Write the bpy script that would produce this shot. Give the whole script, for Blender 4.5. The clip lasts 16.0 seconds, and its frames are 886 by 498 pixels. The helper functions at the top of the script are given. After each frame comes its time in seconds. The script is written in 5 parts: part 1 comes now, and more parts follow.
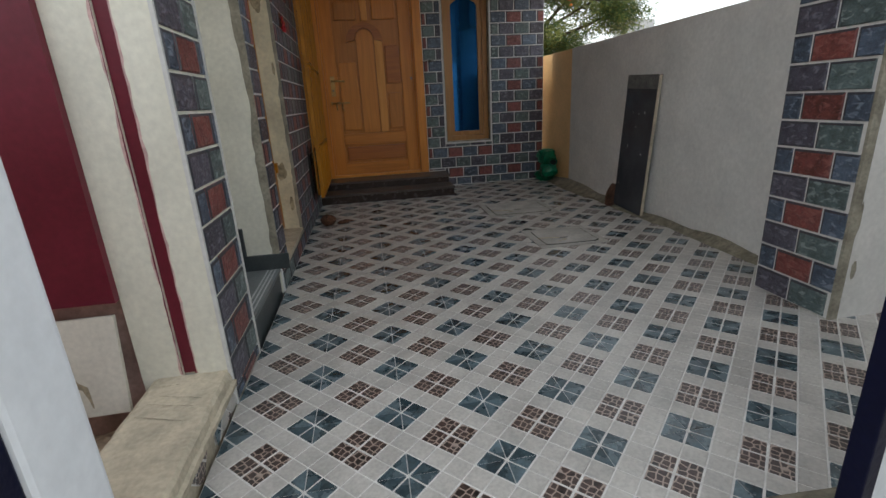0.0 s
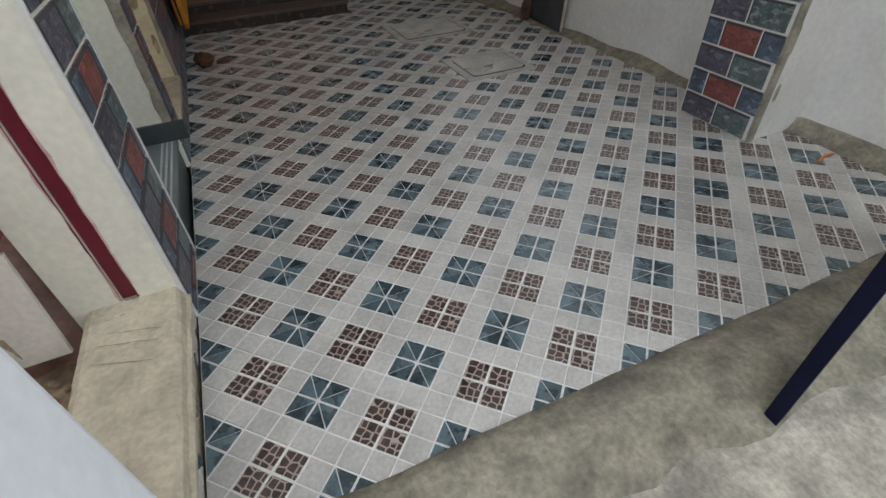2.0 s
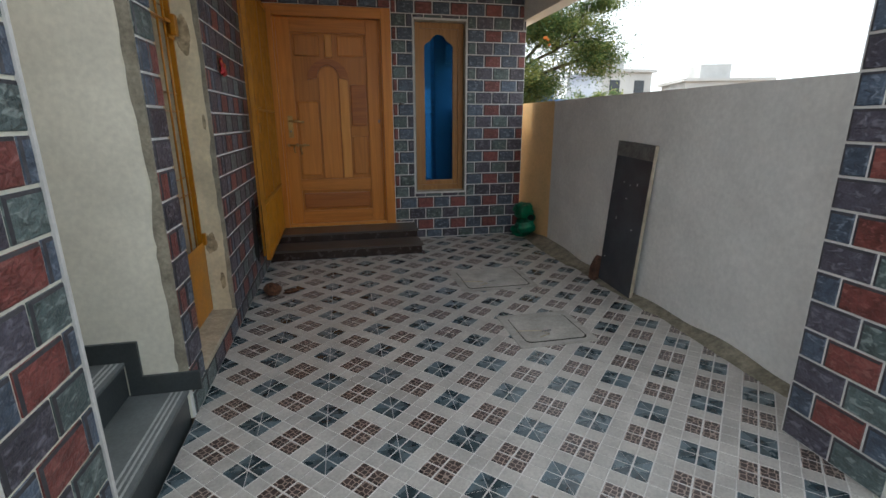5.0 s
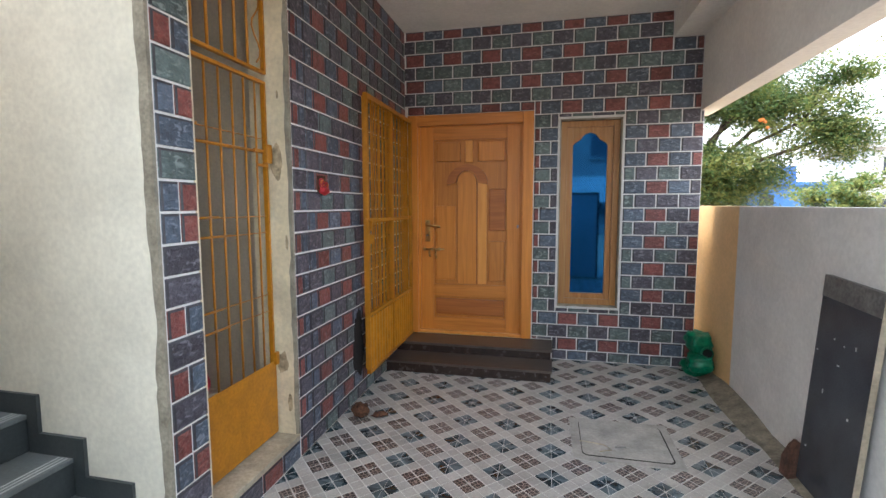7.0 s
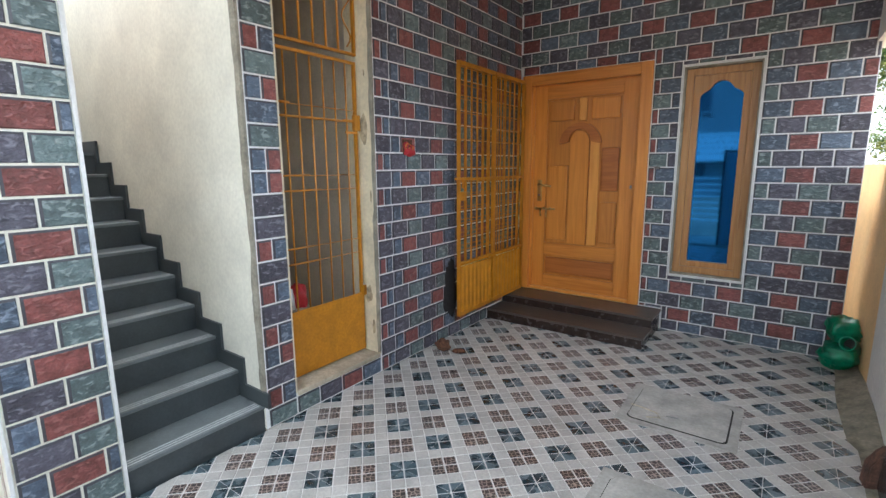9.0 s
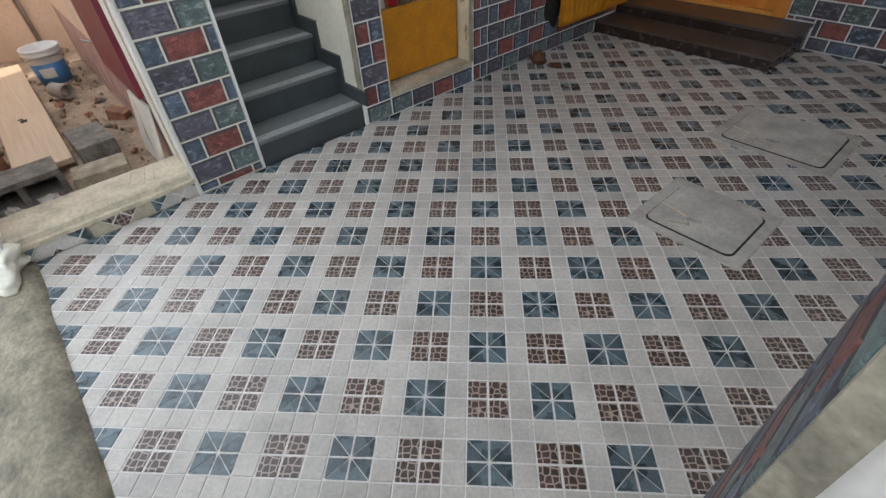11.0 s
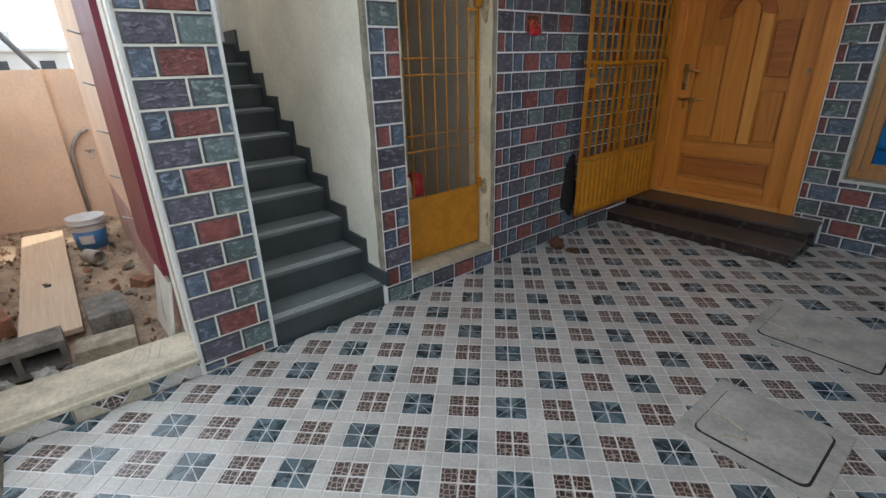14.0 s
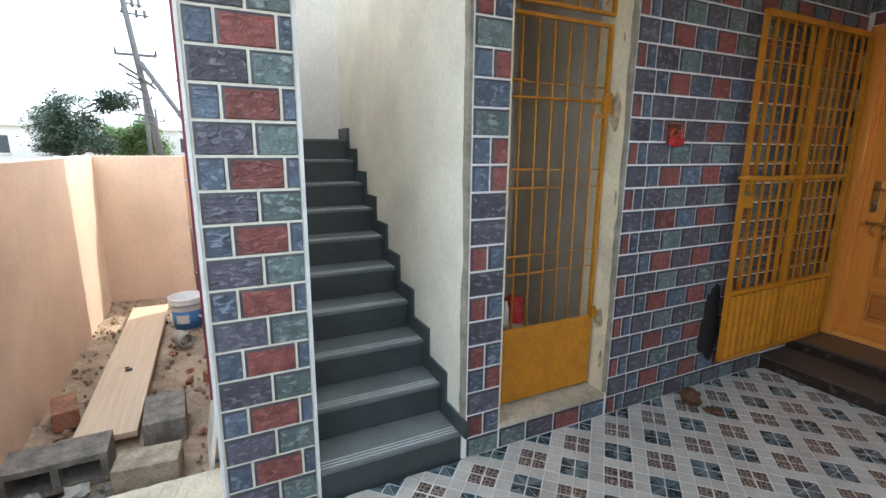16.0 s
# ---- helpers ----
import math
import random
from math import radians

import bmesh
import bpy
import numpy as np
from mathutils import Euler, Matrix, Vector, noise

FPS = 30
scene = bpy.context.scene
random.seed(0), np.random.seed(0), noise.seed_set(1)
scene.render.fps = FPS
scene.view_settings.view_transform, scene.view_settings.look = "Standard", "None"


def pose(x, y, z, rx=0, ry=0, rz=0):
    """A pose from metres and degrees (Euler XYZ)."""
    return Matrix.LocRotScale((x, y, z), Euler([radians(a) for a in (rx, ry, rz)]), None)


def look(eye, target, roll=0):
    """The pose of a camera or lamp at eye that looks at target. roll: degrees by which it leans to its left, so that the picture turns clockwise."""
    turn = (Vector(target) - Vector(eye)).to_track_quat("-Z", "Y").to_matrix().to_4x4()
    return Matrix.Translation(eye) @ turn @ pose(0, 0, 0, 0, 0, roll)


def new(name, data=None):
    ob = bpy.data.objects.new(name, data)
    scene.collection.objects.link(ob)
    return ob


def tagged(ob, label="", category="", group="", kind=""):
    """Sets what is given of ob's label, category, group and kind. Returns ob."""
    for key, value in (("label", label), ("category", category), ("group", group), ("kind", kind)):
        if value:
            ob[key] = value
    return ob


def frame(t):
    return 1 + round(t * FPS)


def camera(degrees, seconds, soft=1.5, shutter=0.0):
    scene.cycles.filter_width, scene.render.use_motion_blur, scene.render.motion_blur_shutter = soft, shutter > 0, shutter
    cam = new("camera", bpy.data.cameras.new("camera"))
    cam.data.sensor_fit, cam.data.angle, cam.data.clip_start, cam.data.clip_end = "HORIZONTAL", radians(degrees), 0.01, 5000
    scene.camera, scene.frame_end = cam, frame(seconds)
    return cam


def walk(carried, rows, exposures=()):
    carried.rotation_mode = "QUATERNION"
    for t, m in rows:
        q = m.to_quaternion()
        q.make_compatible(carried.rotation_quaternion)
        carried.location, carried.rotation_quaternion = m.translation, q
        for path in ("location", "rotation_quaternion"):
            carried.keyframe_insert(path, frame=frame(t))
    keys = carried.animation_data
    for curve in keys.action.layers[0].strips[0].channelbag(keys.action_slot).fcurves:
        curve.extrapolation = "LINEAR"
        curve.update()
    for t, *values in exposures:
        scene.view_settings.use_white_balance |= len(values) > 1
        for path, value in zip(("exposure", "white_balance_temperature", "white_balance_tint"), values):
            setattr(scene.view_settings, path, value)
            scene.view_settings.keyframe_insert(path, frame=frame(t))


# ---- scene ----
cam = camera(87.0, 16.0)
PATH = [
    (0, (0.784, -5.526, 0.988), (1.054, -3.639, 0.383), -3.1),
    (0.5, (0.691, -5.347, 1.015), (1.072, -3.604, 0.111), -5.5),
    (1, (0.584, -5.241, 1.107), (1.123, -3.758, -0.122), -3.4),
    (1.5, (0.58, -5.237, 1.097), (1.143, -3.823, -0.201), -3.1),
    (2, (0.587, -5.247, 1.095), (1.158, -3.832, -0.198), -2.9),
    (2.5, (0.619, -5.257, 1.114), (1.194, -3.81, -0.142), -2.7),
    (3, (0.644, -5.268, 1.123), (1.255, -3.751, -0.028), -1.6),
    (3.5, (0.677, -5.222, 1.113), (1.317, -3.611, 0.116), -0.1),
    (4, (0.754, -5.155, 1.13), (1.332, -3.427, 0.304), -0.1),
    (4.5, (0.84, -5.06, 1.188), (1.338, -3.242, 0.521), -0.1),
    (4.7, (0.876, -5.011, 1.215), (1.341, -3.164, 0.606), -0.1),
    (6.8, (1.499, -4.381, 1.446), (1.171, -2.42, 1.235), -0.2),
    (7, (1.607, -4.363, 1.458), (1.171, -2.42, 1.268), -0.1),
    (7.5, (1.831, -4.315, 1.476), (1.177, -2.432, 1.314), 0.0),
    (8, (2.193, -4.35, 1.559), (1.302, -2.57, 1.363), 0.2),
    (8.5, (2.332, -4.338, 1.544), (1.302, -2.641, 1.301), 0.2),
    (9, (2.45, -4.309, 1.45), (1.291, -2.717, 1.099), -0.4),
    (9.5, (2.559, -4.313, 1.468), (1.301, -2.886, 0.851), -1.0),
    (10, (2.599, -4.324, 1.396), (1.323, -3.072, 0.501), -2.3),
    (10.2, (2.614, -4.35, 1.381), (1.353, -3.166, 0.377), -2.8),
    (12.3, (2.592, -4.328, 1.288), (1.526, -3.535, -0.215), -3.4),
    (12.5, (2.574, -4.308, 1.296), (1.465, -3.48, -0.147), -3.4),
    (13, (2.53, -4.286, 1.339), (1.312, -3.342, 0.064), -2.4),
    (13.5, (2.519, -4.244, 1.338), (1.148, -3.2, 0.323), -2.7),
    (14, (2.439, -4.273, 1.384), (0.998, -3.106, 0.636), -1.5),
    (14.5, (2.329, -4.22, 1.407), (0.847, -2.981, 0.887), -0.8),
    (15, (2.264, -4.121, 1.471), (0.728, -2.914, 1.041), -0.4),
    (15.5, (2.13, -4.019, 1.487), (0.491, -2.944, 1.09), 0.4),
    (16, (2.015, -3.937, 1.499), (0.259, -3.078, 1.077), 0.5),
]
EXPOSURES = [(0, 0.26, 6500, 9), (1.0, 0.34, 6500, 9), (1.5, 0.46, 6500, 9), (3, 0.57, 6450, 9), (4.0, 0.62, 6400, 9), (4.5, 0.48, 6350, 8),
             (7, 1.66, 6150, 10), (8.5, 1.93, 5950, 9), (9.5, 1.30, 6050, 8), (10, 0.96, 6200, 9), (12.5, 1.06, 6450, 10), (13.5, 0.84, 6300, 9),
             (14.5, 1.12, 6000, 7), (15.5, 1.49, 5900, 6), (16, 1.44, 5900, 6)]
walk(cam, [(t, look(eye, aim, roll)) for t, eye, aim, roll in PATH], EXPOSURES)


# ---------- world, sun, exposure ----------
world = bpy.data.worlds.new("sky")
scene.world = world
world.use_nodes = True
wn = world.node_tree
sky = wn.nodes.new("ShaderNodeTexSky")
sky.sky_type = "NISHITA"
sky.sun_disc = False
sky.sun_elevation = radians(52)
sky.sun_rotation = radians(-25)
sky.air_density = 1.4
sky.dust_density = 4.0
veil = wn.nodes.new("ShaderNodeMix")  # thin bright cloud over the blue
veil.data_type = "RGBA"
veil.inputs["Factor"].default_value = 0.72
veil.inputs["B"].default_value = (12.0, 12.7, 13.4, 1)
wn.links.new(sky.outputs[0], veil.inputs["A"])
wn.links.new(veil.outputs["Result"], wn.nodes["Background"].inputs[0])
wn.nodes["Background"].inputs[1].default_value = 0.12
sun_data = bpy.data.lights.new("sun", "SUN")
sun_data.energy = 1.9
sun_data.angle = radians(1.5)
sun_data.color = (1.0, 0.94, 0.84)
sun = new("sun", sun_data)
sun.matrix_world = look((-4, 9, 12), (0, 0, 0))


# ---------- materials ----------
def mat(name, color, rough=0.6, metal=0.0, vary=0.12, scale=8.0, bump=0.15, bscale=60.0, dark=None, spec=0.5, rand=0.0, stain=0.0):
    """Two scales of colour variation and a fine relief."""
    m = bpy.data.materials.new(name)
    m.use_nodes = True
    nt = m.node_tree
    b = nt.nodes["Principled BSDF"]
    b.inputs["Roughness"].default_value = rough
    b.inputs["Metallic"].default_value = metal
    b.inputs["Specular IOR Level"].default_value = spec
    tc = nt.nodes.new("ShaderNodeTexCoord")
    info = nt.nodes.new("ShaderNodeObjectInfo")
    shift = nt.nodes.new("ShaderNodeVectorMath")
    shift.operation = "MULTIPLY_ADD"
    comb = nt.nodes.new("ShaderNodeCombineXYZ")
    for k in range(3):
        nt.links.new(info.outputs["Random"], comb.inputs[k])
    shift.inputs[1].default_value = (37.0 * rand, 23.0 * rand, 51.0 * rand)
    nt.links.new(comb.outputs[0], shift.inputs[0])
    nt.links.new(tc.outputs["Object"], shift.inputs[2])
    n1 = nt.nodes.new("ShaderNodeTexNoise")
    n1.inputs["Scale"].default_value = scale
    n1.inputs["Detail"].default_value = 6
    n2 = nt.nodes.new("ShaderNodeTexNoise")
    n2.inputs["Scale"].default_value = bscale
    n2.inputs["Detail"].default_value = 5
    for n in (n1, n2):
        nt.links.new(shift.outputs[0], n.inputs["Vector"])
    d = dark or tuple(c * (1 - 3.2 * vary) for c in color)
    ramp = nt.nodes.new("ShaderNodeValToRGB")
    ramp.color_ramp.elements[0].position, ramp.color_ramp.elements[1].position = 0.3, 0.62
    ramp.color_ramp.elements[0].color = (*[max(0, c) for c in d], 1)
    ramp.color_ramp.elements[1].color = (*color, 1)
    nt.links.new(n1.outputs["Fac"], ramp.inputs[0])
    mix = nt.nodes.new("ShaderNodeMix")
    mix.data_type, mix.blend_type = "RGBA", "MULTIPLY"
    mix.inputs["Factor"].default_value = 1.0
    r2 = nt.nodes.new("ShaderNodeMapRange")
    r2.inputs["From Min"].default_value, r2.inputs["From Max"].default_value = 0.3, 0.7
    r2.inputs["To Min"].default_value, r2.inputs["To Max"].default_value = 1 - vary * 1.6, 1 + vary
    nt.links.new(n2.outputs["Fac"], r2.inputs["Value"])
    nt.links.new(ramp.outputs["Color"], mix.inputs["A"])
    nt.links.new(r2.outputs[0], mix.inputs["B"])
    last = mix.outputs["Result"]
    if rand:
        r3 = nt.nodes.new("ShaderNodeMapRange")
        r3.inputs["To Min"].default_value, r3.inputs["To Max"].default_value = 1 - 0.28 * rand, 1 + 0.25 * rand
        nt.links.new(info.outputs["Random"], r3.inputs["Value"])
        mx = nt.nodes.new("ShaderNodeMix")
        mx.data_type, mx.blend_type = "RGBA", "MULTIPLY"
        mx.inputs["Factor"].default_value = 1.0
        nt.links.new(last, mx.inputs["A"])
        nt.links.new(r3.outputs[0], mx.inputs["B"])
        last = mx.outputs["Result"]
    if stain:
        n4 = nt.nodes.new("ShaderNodeTexNoise")
        n4.inputs["Scale"].default_value = 1.7
        n4.inputs["Detail"].default_value = 9
        n4.inputs["Roughness"].default_value = 0.7
        nt.links.new(tc.outputs["Object"], n4.inputs["Vector"])
        r4 = nt.nodes.new("ShaderNodeMapRange")
        r4.inputs["From Min"].default_value, r4.inputs["From Max"].default_value = 0.48, 0.75
        r4.inputs["To Min"].default_value, r4.inputs["To Max"].default_value = 1.0, 1 - stain
        nt.links.new(n4.outputs["Fac"], r4.inputs["Value"])
        mx = nt.nodes.new("ShaderNodeMix")
        mx.data_type, mx.blend_type = "RGBA", "MULTIPLY"
        mx.inputs["Factor"].default_value = 1.0
        nt.links.new(last, mx.inputs["A"])
        nt.links.new(r4.outputs[0], mx.inputs["B"])
        last = mx.outputs["Result"]
    nt.links.new(last, b.inputs["Base Color"])
    bp = nt.nodes.new("ShaderNodeBump")
    bp.inputs["Strength"].default_value = bump
    bp.inputs["Distance"].default_value = 0.01
    nt.links.new(n2.outputs["Fac"], bp.inputs["Height"])
    nt.links.new(bp.outputs[0], b.inputs["Normal"])
    rr = nt.nodes.new("ShaderNodeMapRange")
    rr.inputs["To Min"].default_value, rr.inputs["To Max"].default_value = max(0.02, rough - 0.12), min(1, rough + 0.12)
    nt.links.new(n1.outputs["Fac"], rr.inputs["Value"])
    nt.links.new(rr.outputs[0], b.inputs["Roughness"])
    return m


def brick_mat(name, color, light):
    """Glazed wall tile printed as a rough-hewn stone: chiselled relief with paler ridges."""
    m = mat(name, color, rough=0.38, vary=0.14, scale=26, bump=0.3, bscale=120, rand=1.0)
    nt = m.node_tree
    b = nt.nodes["Principled BSDF"]
    shift = [n for n in nt.nodes if n.type == "VECT_MATH"][0]
    v = nt.nodes.new("ShaderNodeTexNoise")
    v.inputs["Scale"].default_value = 44
    v.inputs["Detail"].default_value = 2.5
    v.inputs["Distortion"].default_value = 0.7
    mp = nt.nodes.new("ShaderNodeMapping")
    mp.inputs["Scale"].default_value = (0.6, 1.0, 1.15)
    nt.links.new(shift.outputs[0], mp.inputs[0])
    nt.links.new(mp.outputs[0], v.inputs["Vector"])
    rg = nt.nodes.new("ShaderNodeMapRange")
    rg.inputs["From Min"].default_value, rg.inputs["From Max"].default_value = 0.55, 0.66
    nt.links.new(v.outputs["Fac"], rg.inputs["Value"])
    src = b.inputs["Base Color"].links[0].from_socket
    mx = nt.nodes.new("ShaderNodeMix")
    mx.data_type = "RGBA"
    nt.links.new(rg.outputs[0], mx.inputs["Factor"])
    nt.links.new(src, mx.inputs["A"])
    mx.inputs["B"].default_value = (*light, 1)
    nt.links.new(mx.outputs["Result"], b.inputs["Base Color"])
    bp2 = nt.nodes.new("ShaderNodeBump")
    bp2.inputs["Strength"].default_value = 0.9
    bp2.inputs["Distance"].default_value = 0.012
    nt.links.new(v.outputs["Fac"], bp2.inputs["Height"])
    nt.links.new(b.inputs["Normal"].links[0].from_socket, bp2.inputs["Normal"])
    nt.links.new(bp2.outputs[0], b.inputs["Normal"])
    return m


def wood_mat(name, color, dark, axis="Z", rough=0.35):
    m = mat(name, color, rough=rough, vary=0.06, scale=5, bump=0.05, bscale=90, dark=dark)
    nt = m.node_tree
    b = nt.nodes["Principled BSDF"]
    tc = [n for n in nt.nodes if n.type == "TEX_COORD"][0]
    mp = nt.nodes.new("ShaderNodeMapping")
    s = {"X": (0.7, 14, 14), "Y": (14, 0.7, 14), "Z": (14, 14, 0.7)}[axis]
    mp.inputs["Scale"].default_value = s
    nt.links.new(tc.outputs["Object"], mp.inputs[0])
    n = nt.nodes.new("ShaderNodeTexNoise")
    n.inputs["Scale"].default_value = 2.2
    n.inputs["Detail"].default_value = 7
    n.inputs["Distortion"].default_value = 1.2
    nt.links.new(mp.outputs[0], n.inputs["Vector"])
    ramp = nt.nodes.new("ShaderNodeValToRGB")
    ramp.color_ramp.elements[0].position, ramp.color_ramp.elements[1].position = 0.3, 0.68
    ramp.color_ramp.elements[0].color = (*dark, 1)
    ramp.color_ramp.elements[1].color = (*color, 1)
    nt.links.new(n.outputs["Fac"], ramp.inputs[0])
    nt.links.new(ramp.outputs[0], b.inputs["Base Color"])
    return m


def printed_mat(name, dark, line):
    """Tile glaze with a net of pale veins round dark pebbles."""
    m = mat(name, dark, rough=0.35, vary=0.3, scale=40, bump=0.1, bscale=150, rand=0.5, spec=0.85)
    nt = m.node_tree
    b = nt.nodes["Principled BSDF"]
    tc = [n for n in nt.nodes if n.type == "TEX_COORD"][0]
    v = nt.nodes.new("ShaderNodeTexVoronoi")
    v.feature = "DISTANCE_TO_EDGE"
    v.inputs["Scale"].default_value = 45
    v.inputs["Randomness"].default_value = 0.45
    nt.links.new(tc.outputs["Object"], v.inputs["Vector"])
    rg = nt.nodes.new("ShaderNodeMapRange")
    rg.inputs["From Min"].default_value, rg.inputs["From Max"].default_value = 0.06, 0.11
    nt.links.new(v.outputs["Distance"], rg.inputs["Value"])
    src = b.inputs["Base Color"].links[0].from_socket
    mx = nt.nodes.new("ShaderNodeMix")
    mx.data_type = "RGBA"
    nt.links.new(rg.outputs[0], mx.inputs["Factor"])
    nt.links.new(src, mx.inputs["B"])
    mx.inputs["A"].default_value = (*line, 1)
    nt.links.new(mx.outputs["Result"], b.inputs["Base Color"])
    return m


M = {}
M["cream"] = mat("cream_paint", (0.85, 0.835, 0.72), 0.7, vary=0.05, scale=2.5, bump=0.12, bscale=45, stain=0.12)
M["aged"] = mat("aged_cream_plaster", (0.84, 0.745, 0.53), 0.8, vary=0.06, scale=6, bump=0.25, bscale=45, stain=0.25)
M["white_wall"] = mat("white_paint", (0.80, 0.785, 0.75), 0.75, vary=0.05, scale=1.8, bump=0.12, bscale=40, stain=0.14)
M["peach"] = mat("peach_paint", (0.73, 0.545, 0.40), 0.75, vary=0.05, scale=2, bump=0.1, bscale=40, stain=0.12)
M["yellow_wall"] = mat("sunlit_peach_colour", (0.88, 0.58, 0.27), 0.75, vary=0.05, scale=2, bump=0.1, bscale=40)
M["pink"] = mat("smudged_pink", (0.72, 0.50, 0.47), 0.6, vary=0.12, scale=14, bump=0.1)
M["maroon"] = mat("maroon_paint", (0.16, 0.012, 0.03), 0.45, vary=0.08, scale=3, bump=0.08, bscale=50)
M["ceiling"] = mat("ceiling_paint", (0.88, 0.86, 0.81), 0.8, vary=0.04, scale=2, bump=0.06, bscale=40)
M["concrete"] = mat("rough_concrete", (0.44, 0.40, 0.325), 0.85, vary=0.16, scale=9, bump=0.6, bscale=70, stain=0.45)
M["mossy"] = mat("mossy_concrete", (0.31, 0.28, 0.21), 0.9, vary=0.16, scale=11, bump=0.6, bscale=60, stain=0.4)
M["cement"] = mat("smooth_cement", (0.57, 0.50, 0.375), 0.8, vary=0.10, scale=11, bump=0.4, bscale=60, stain=0.35)
M["plinth"] = mat("dusty_pink_plinth", (0.50, 0.33, 0.29), 0.8, vary=0.12, scale=6, bump=0.2, bscale=50, stain=0.2)
M["tan_block"] = mat("tan_cement_block", (0.40, 0.34, 0.25), 0.95, vary=0.14, scale=14, bump=0.6, bscale=70)
M["raw_plaster"] = mat("raw_cement_edge", (0.36, 0.33, 0.26), 0.85, vary=0.14, scale=12, bump=0.3, bscale=80)
M["grout"] = mat("white_grout", (0.88, 0.875, 0.86), 0.7, vary=0.05, scale=12, bump=0.1, bscale=120)
M["tile_body"] = mat("tile_joint", (0.73, 0.71, 0.68), 0.5, vary=0.08, scale=10, bump=0.1, bscale=100)
M["tile_pale"] = mat("tile_beige", (0.515, 0.49, 0.452), 0.34, vary=0.09, scale=5, bump=0.12, bscale=90, stain=0.14, rand=0.12)
M["tile_brown"] = printed_mat("tile_brown_pebble", (0.064, 0.036, 0.030), (0.38, 0.30, 0.255))
M["tile_blue"] = mat("tile_slate_blue", (0.056, 0.094, 0.114), 0.28, vary=0.2, scale=14, bump=0.1, bscale=100, rand=0.5, spec=0.85)
M["tile_blue2"] = mat("tile_slate_blue_light", (0.104, 0.155, 0.180), 0.28, vary=0.2, scale=14, bump=0.1, bscale=100, rand=0.5, spec=0.85)
M["b_dark"] = brick_mat("brick_purple_grey", (0.098, 0.092, 0.120), (0.190, 0.184, 0.222))
M["b_green"] = brick_mat("brick_green_grey", (0.135, 0.182, 0.182), (0.265, 0.318, 0.308))
M["b_blue"] = brick_mat("brick_blue_grey", (0.100, 0.133, 0.186), (0.21, 0.25, 0.315))
M["b_rim"] = mat("brick_printed_shade", (0.062, 0.061, 0.071), 0.4, vary=0.12, scale=20, bump=0.1, bscale=90)
M["b_red"] = brick_mat("brick_red", (0.245, 0.076, 0.066), (0.290, 0.112, 0.100))
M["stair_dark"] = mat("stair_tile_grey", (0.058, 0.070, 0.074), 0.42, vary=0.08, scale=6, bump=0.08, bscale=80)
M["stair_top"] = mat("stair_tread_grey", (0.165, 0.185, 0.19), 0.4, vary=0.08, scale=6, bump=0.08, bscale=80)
M["line_pale"] = mat("nosing_line_pale", (0.5, 0.52, 0.52), 0.5, vary=0.08)
M["granite"] = mat("brown_granite", (0.045, 0.029, 0.024), 0.25, vary=0.1, scale=20, bump=0.03, bscale=200)
M["black_granite"] = mat("black_granite", (0.040, 0.046, 0.057), 0.2, vary=0.3, scale=3, bump=0.03, bscale=200, dark=(0.085, 0.092, 0.105))
M["slab_dust"] = mat("grey_stone_dust", (0.17, 0.165, 0.155), 0.7, vary=0.2, scale=9)
M["burnt_clay"] = mat("burnt_clay", (0.15, 0.075, 0.05), 0.9, vary=0.2, scale=18, bump=0.5, bscale=70)
M["door_wood"] = wood_mat("teak_upright", (0.72, 0.285, 0.048), (0.57, 0.20, 0.030), "Z")
M["door_wood_x"] = wood_mat("teak_crosswise", (0.68, 0.265, 0.047), (0.50, 0.17, 0.026), "X")
M["door_pale"] = wood_mat("teak_pale", (0.80, 0.37, 0.082), (0.68, 0.28, 0.052), "Z")
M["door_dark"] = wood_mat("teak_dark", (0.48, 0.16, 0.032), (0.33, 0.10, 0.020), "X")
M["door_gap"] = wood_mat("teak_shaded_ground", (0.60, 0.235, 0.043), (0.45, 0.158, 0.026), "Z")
M["dusty"] = mat("dusty_granite", (0.092, 0.070, 0.057), 0.35, vary=0.14, scale=7, bump=0.05, bscale=90)
M["gate_shade_black"] = mat("smudge_shade", (0.022, 0.020, 0.020), 0.8, vary=0.2, scale=20)
M["smudge_shade"] = mat("greasy_smudge", (0.54, 0.44, 0.28), 0.8, vary=0.2, scale=20)
M["frame_wood"] = wood_mat("window_wood", (0.47, 0.25, 0.09), (0.33, 0.15, 0.05), "Z")
M["yellow"] = mat("ochre_enamel", (0.55, 0.222, 0.012), 0.4, vary=0.09, scale=9, bump=0.06, bscale=60)
M["brass"] = mat("brass", (0.62, 0.40, 0.16), 0.3, 1.0, vary=0.1)
M["steel"] = mat("dull_steel", (0.35, 0.34, 0.33), 0.4, 1.0, vary=0.1)
M["navy"] = mat("navy_enamel", (0.0015, 0.003, 0.022), 0.4, vary=0.08, scale=5, spec=0.2)
M["leaf_white"] = mat("pale_sheet_paint", (0.62, 0.66, 0.70), 0.4, vary=0.04, scale=2, bump=0.05)
M["sand"] = mat("sandy_soil", (0.41, 0.30, 0.205), 0.95, vary=0.16, scale=7, bump=0.7, bscale=40, stain=0.25)
M["plank"] = wood_mat("pale_board", (0.60, 0.47, 0.33), (0.50, 0.37, 0.25), "X", 0.6)
M["block"] = mat("grey_block", (0.24, 0.22, 0.19), 0.95, vary=0.16, scale=14, bump=0.7, bscale=70)
M["clay"] = mat("clay_brick", (0.36, 0.17, 0.10), 0.9, vary=0.16, scale=14, bump=0.5, bscale=70)
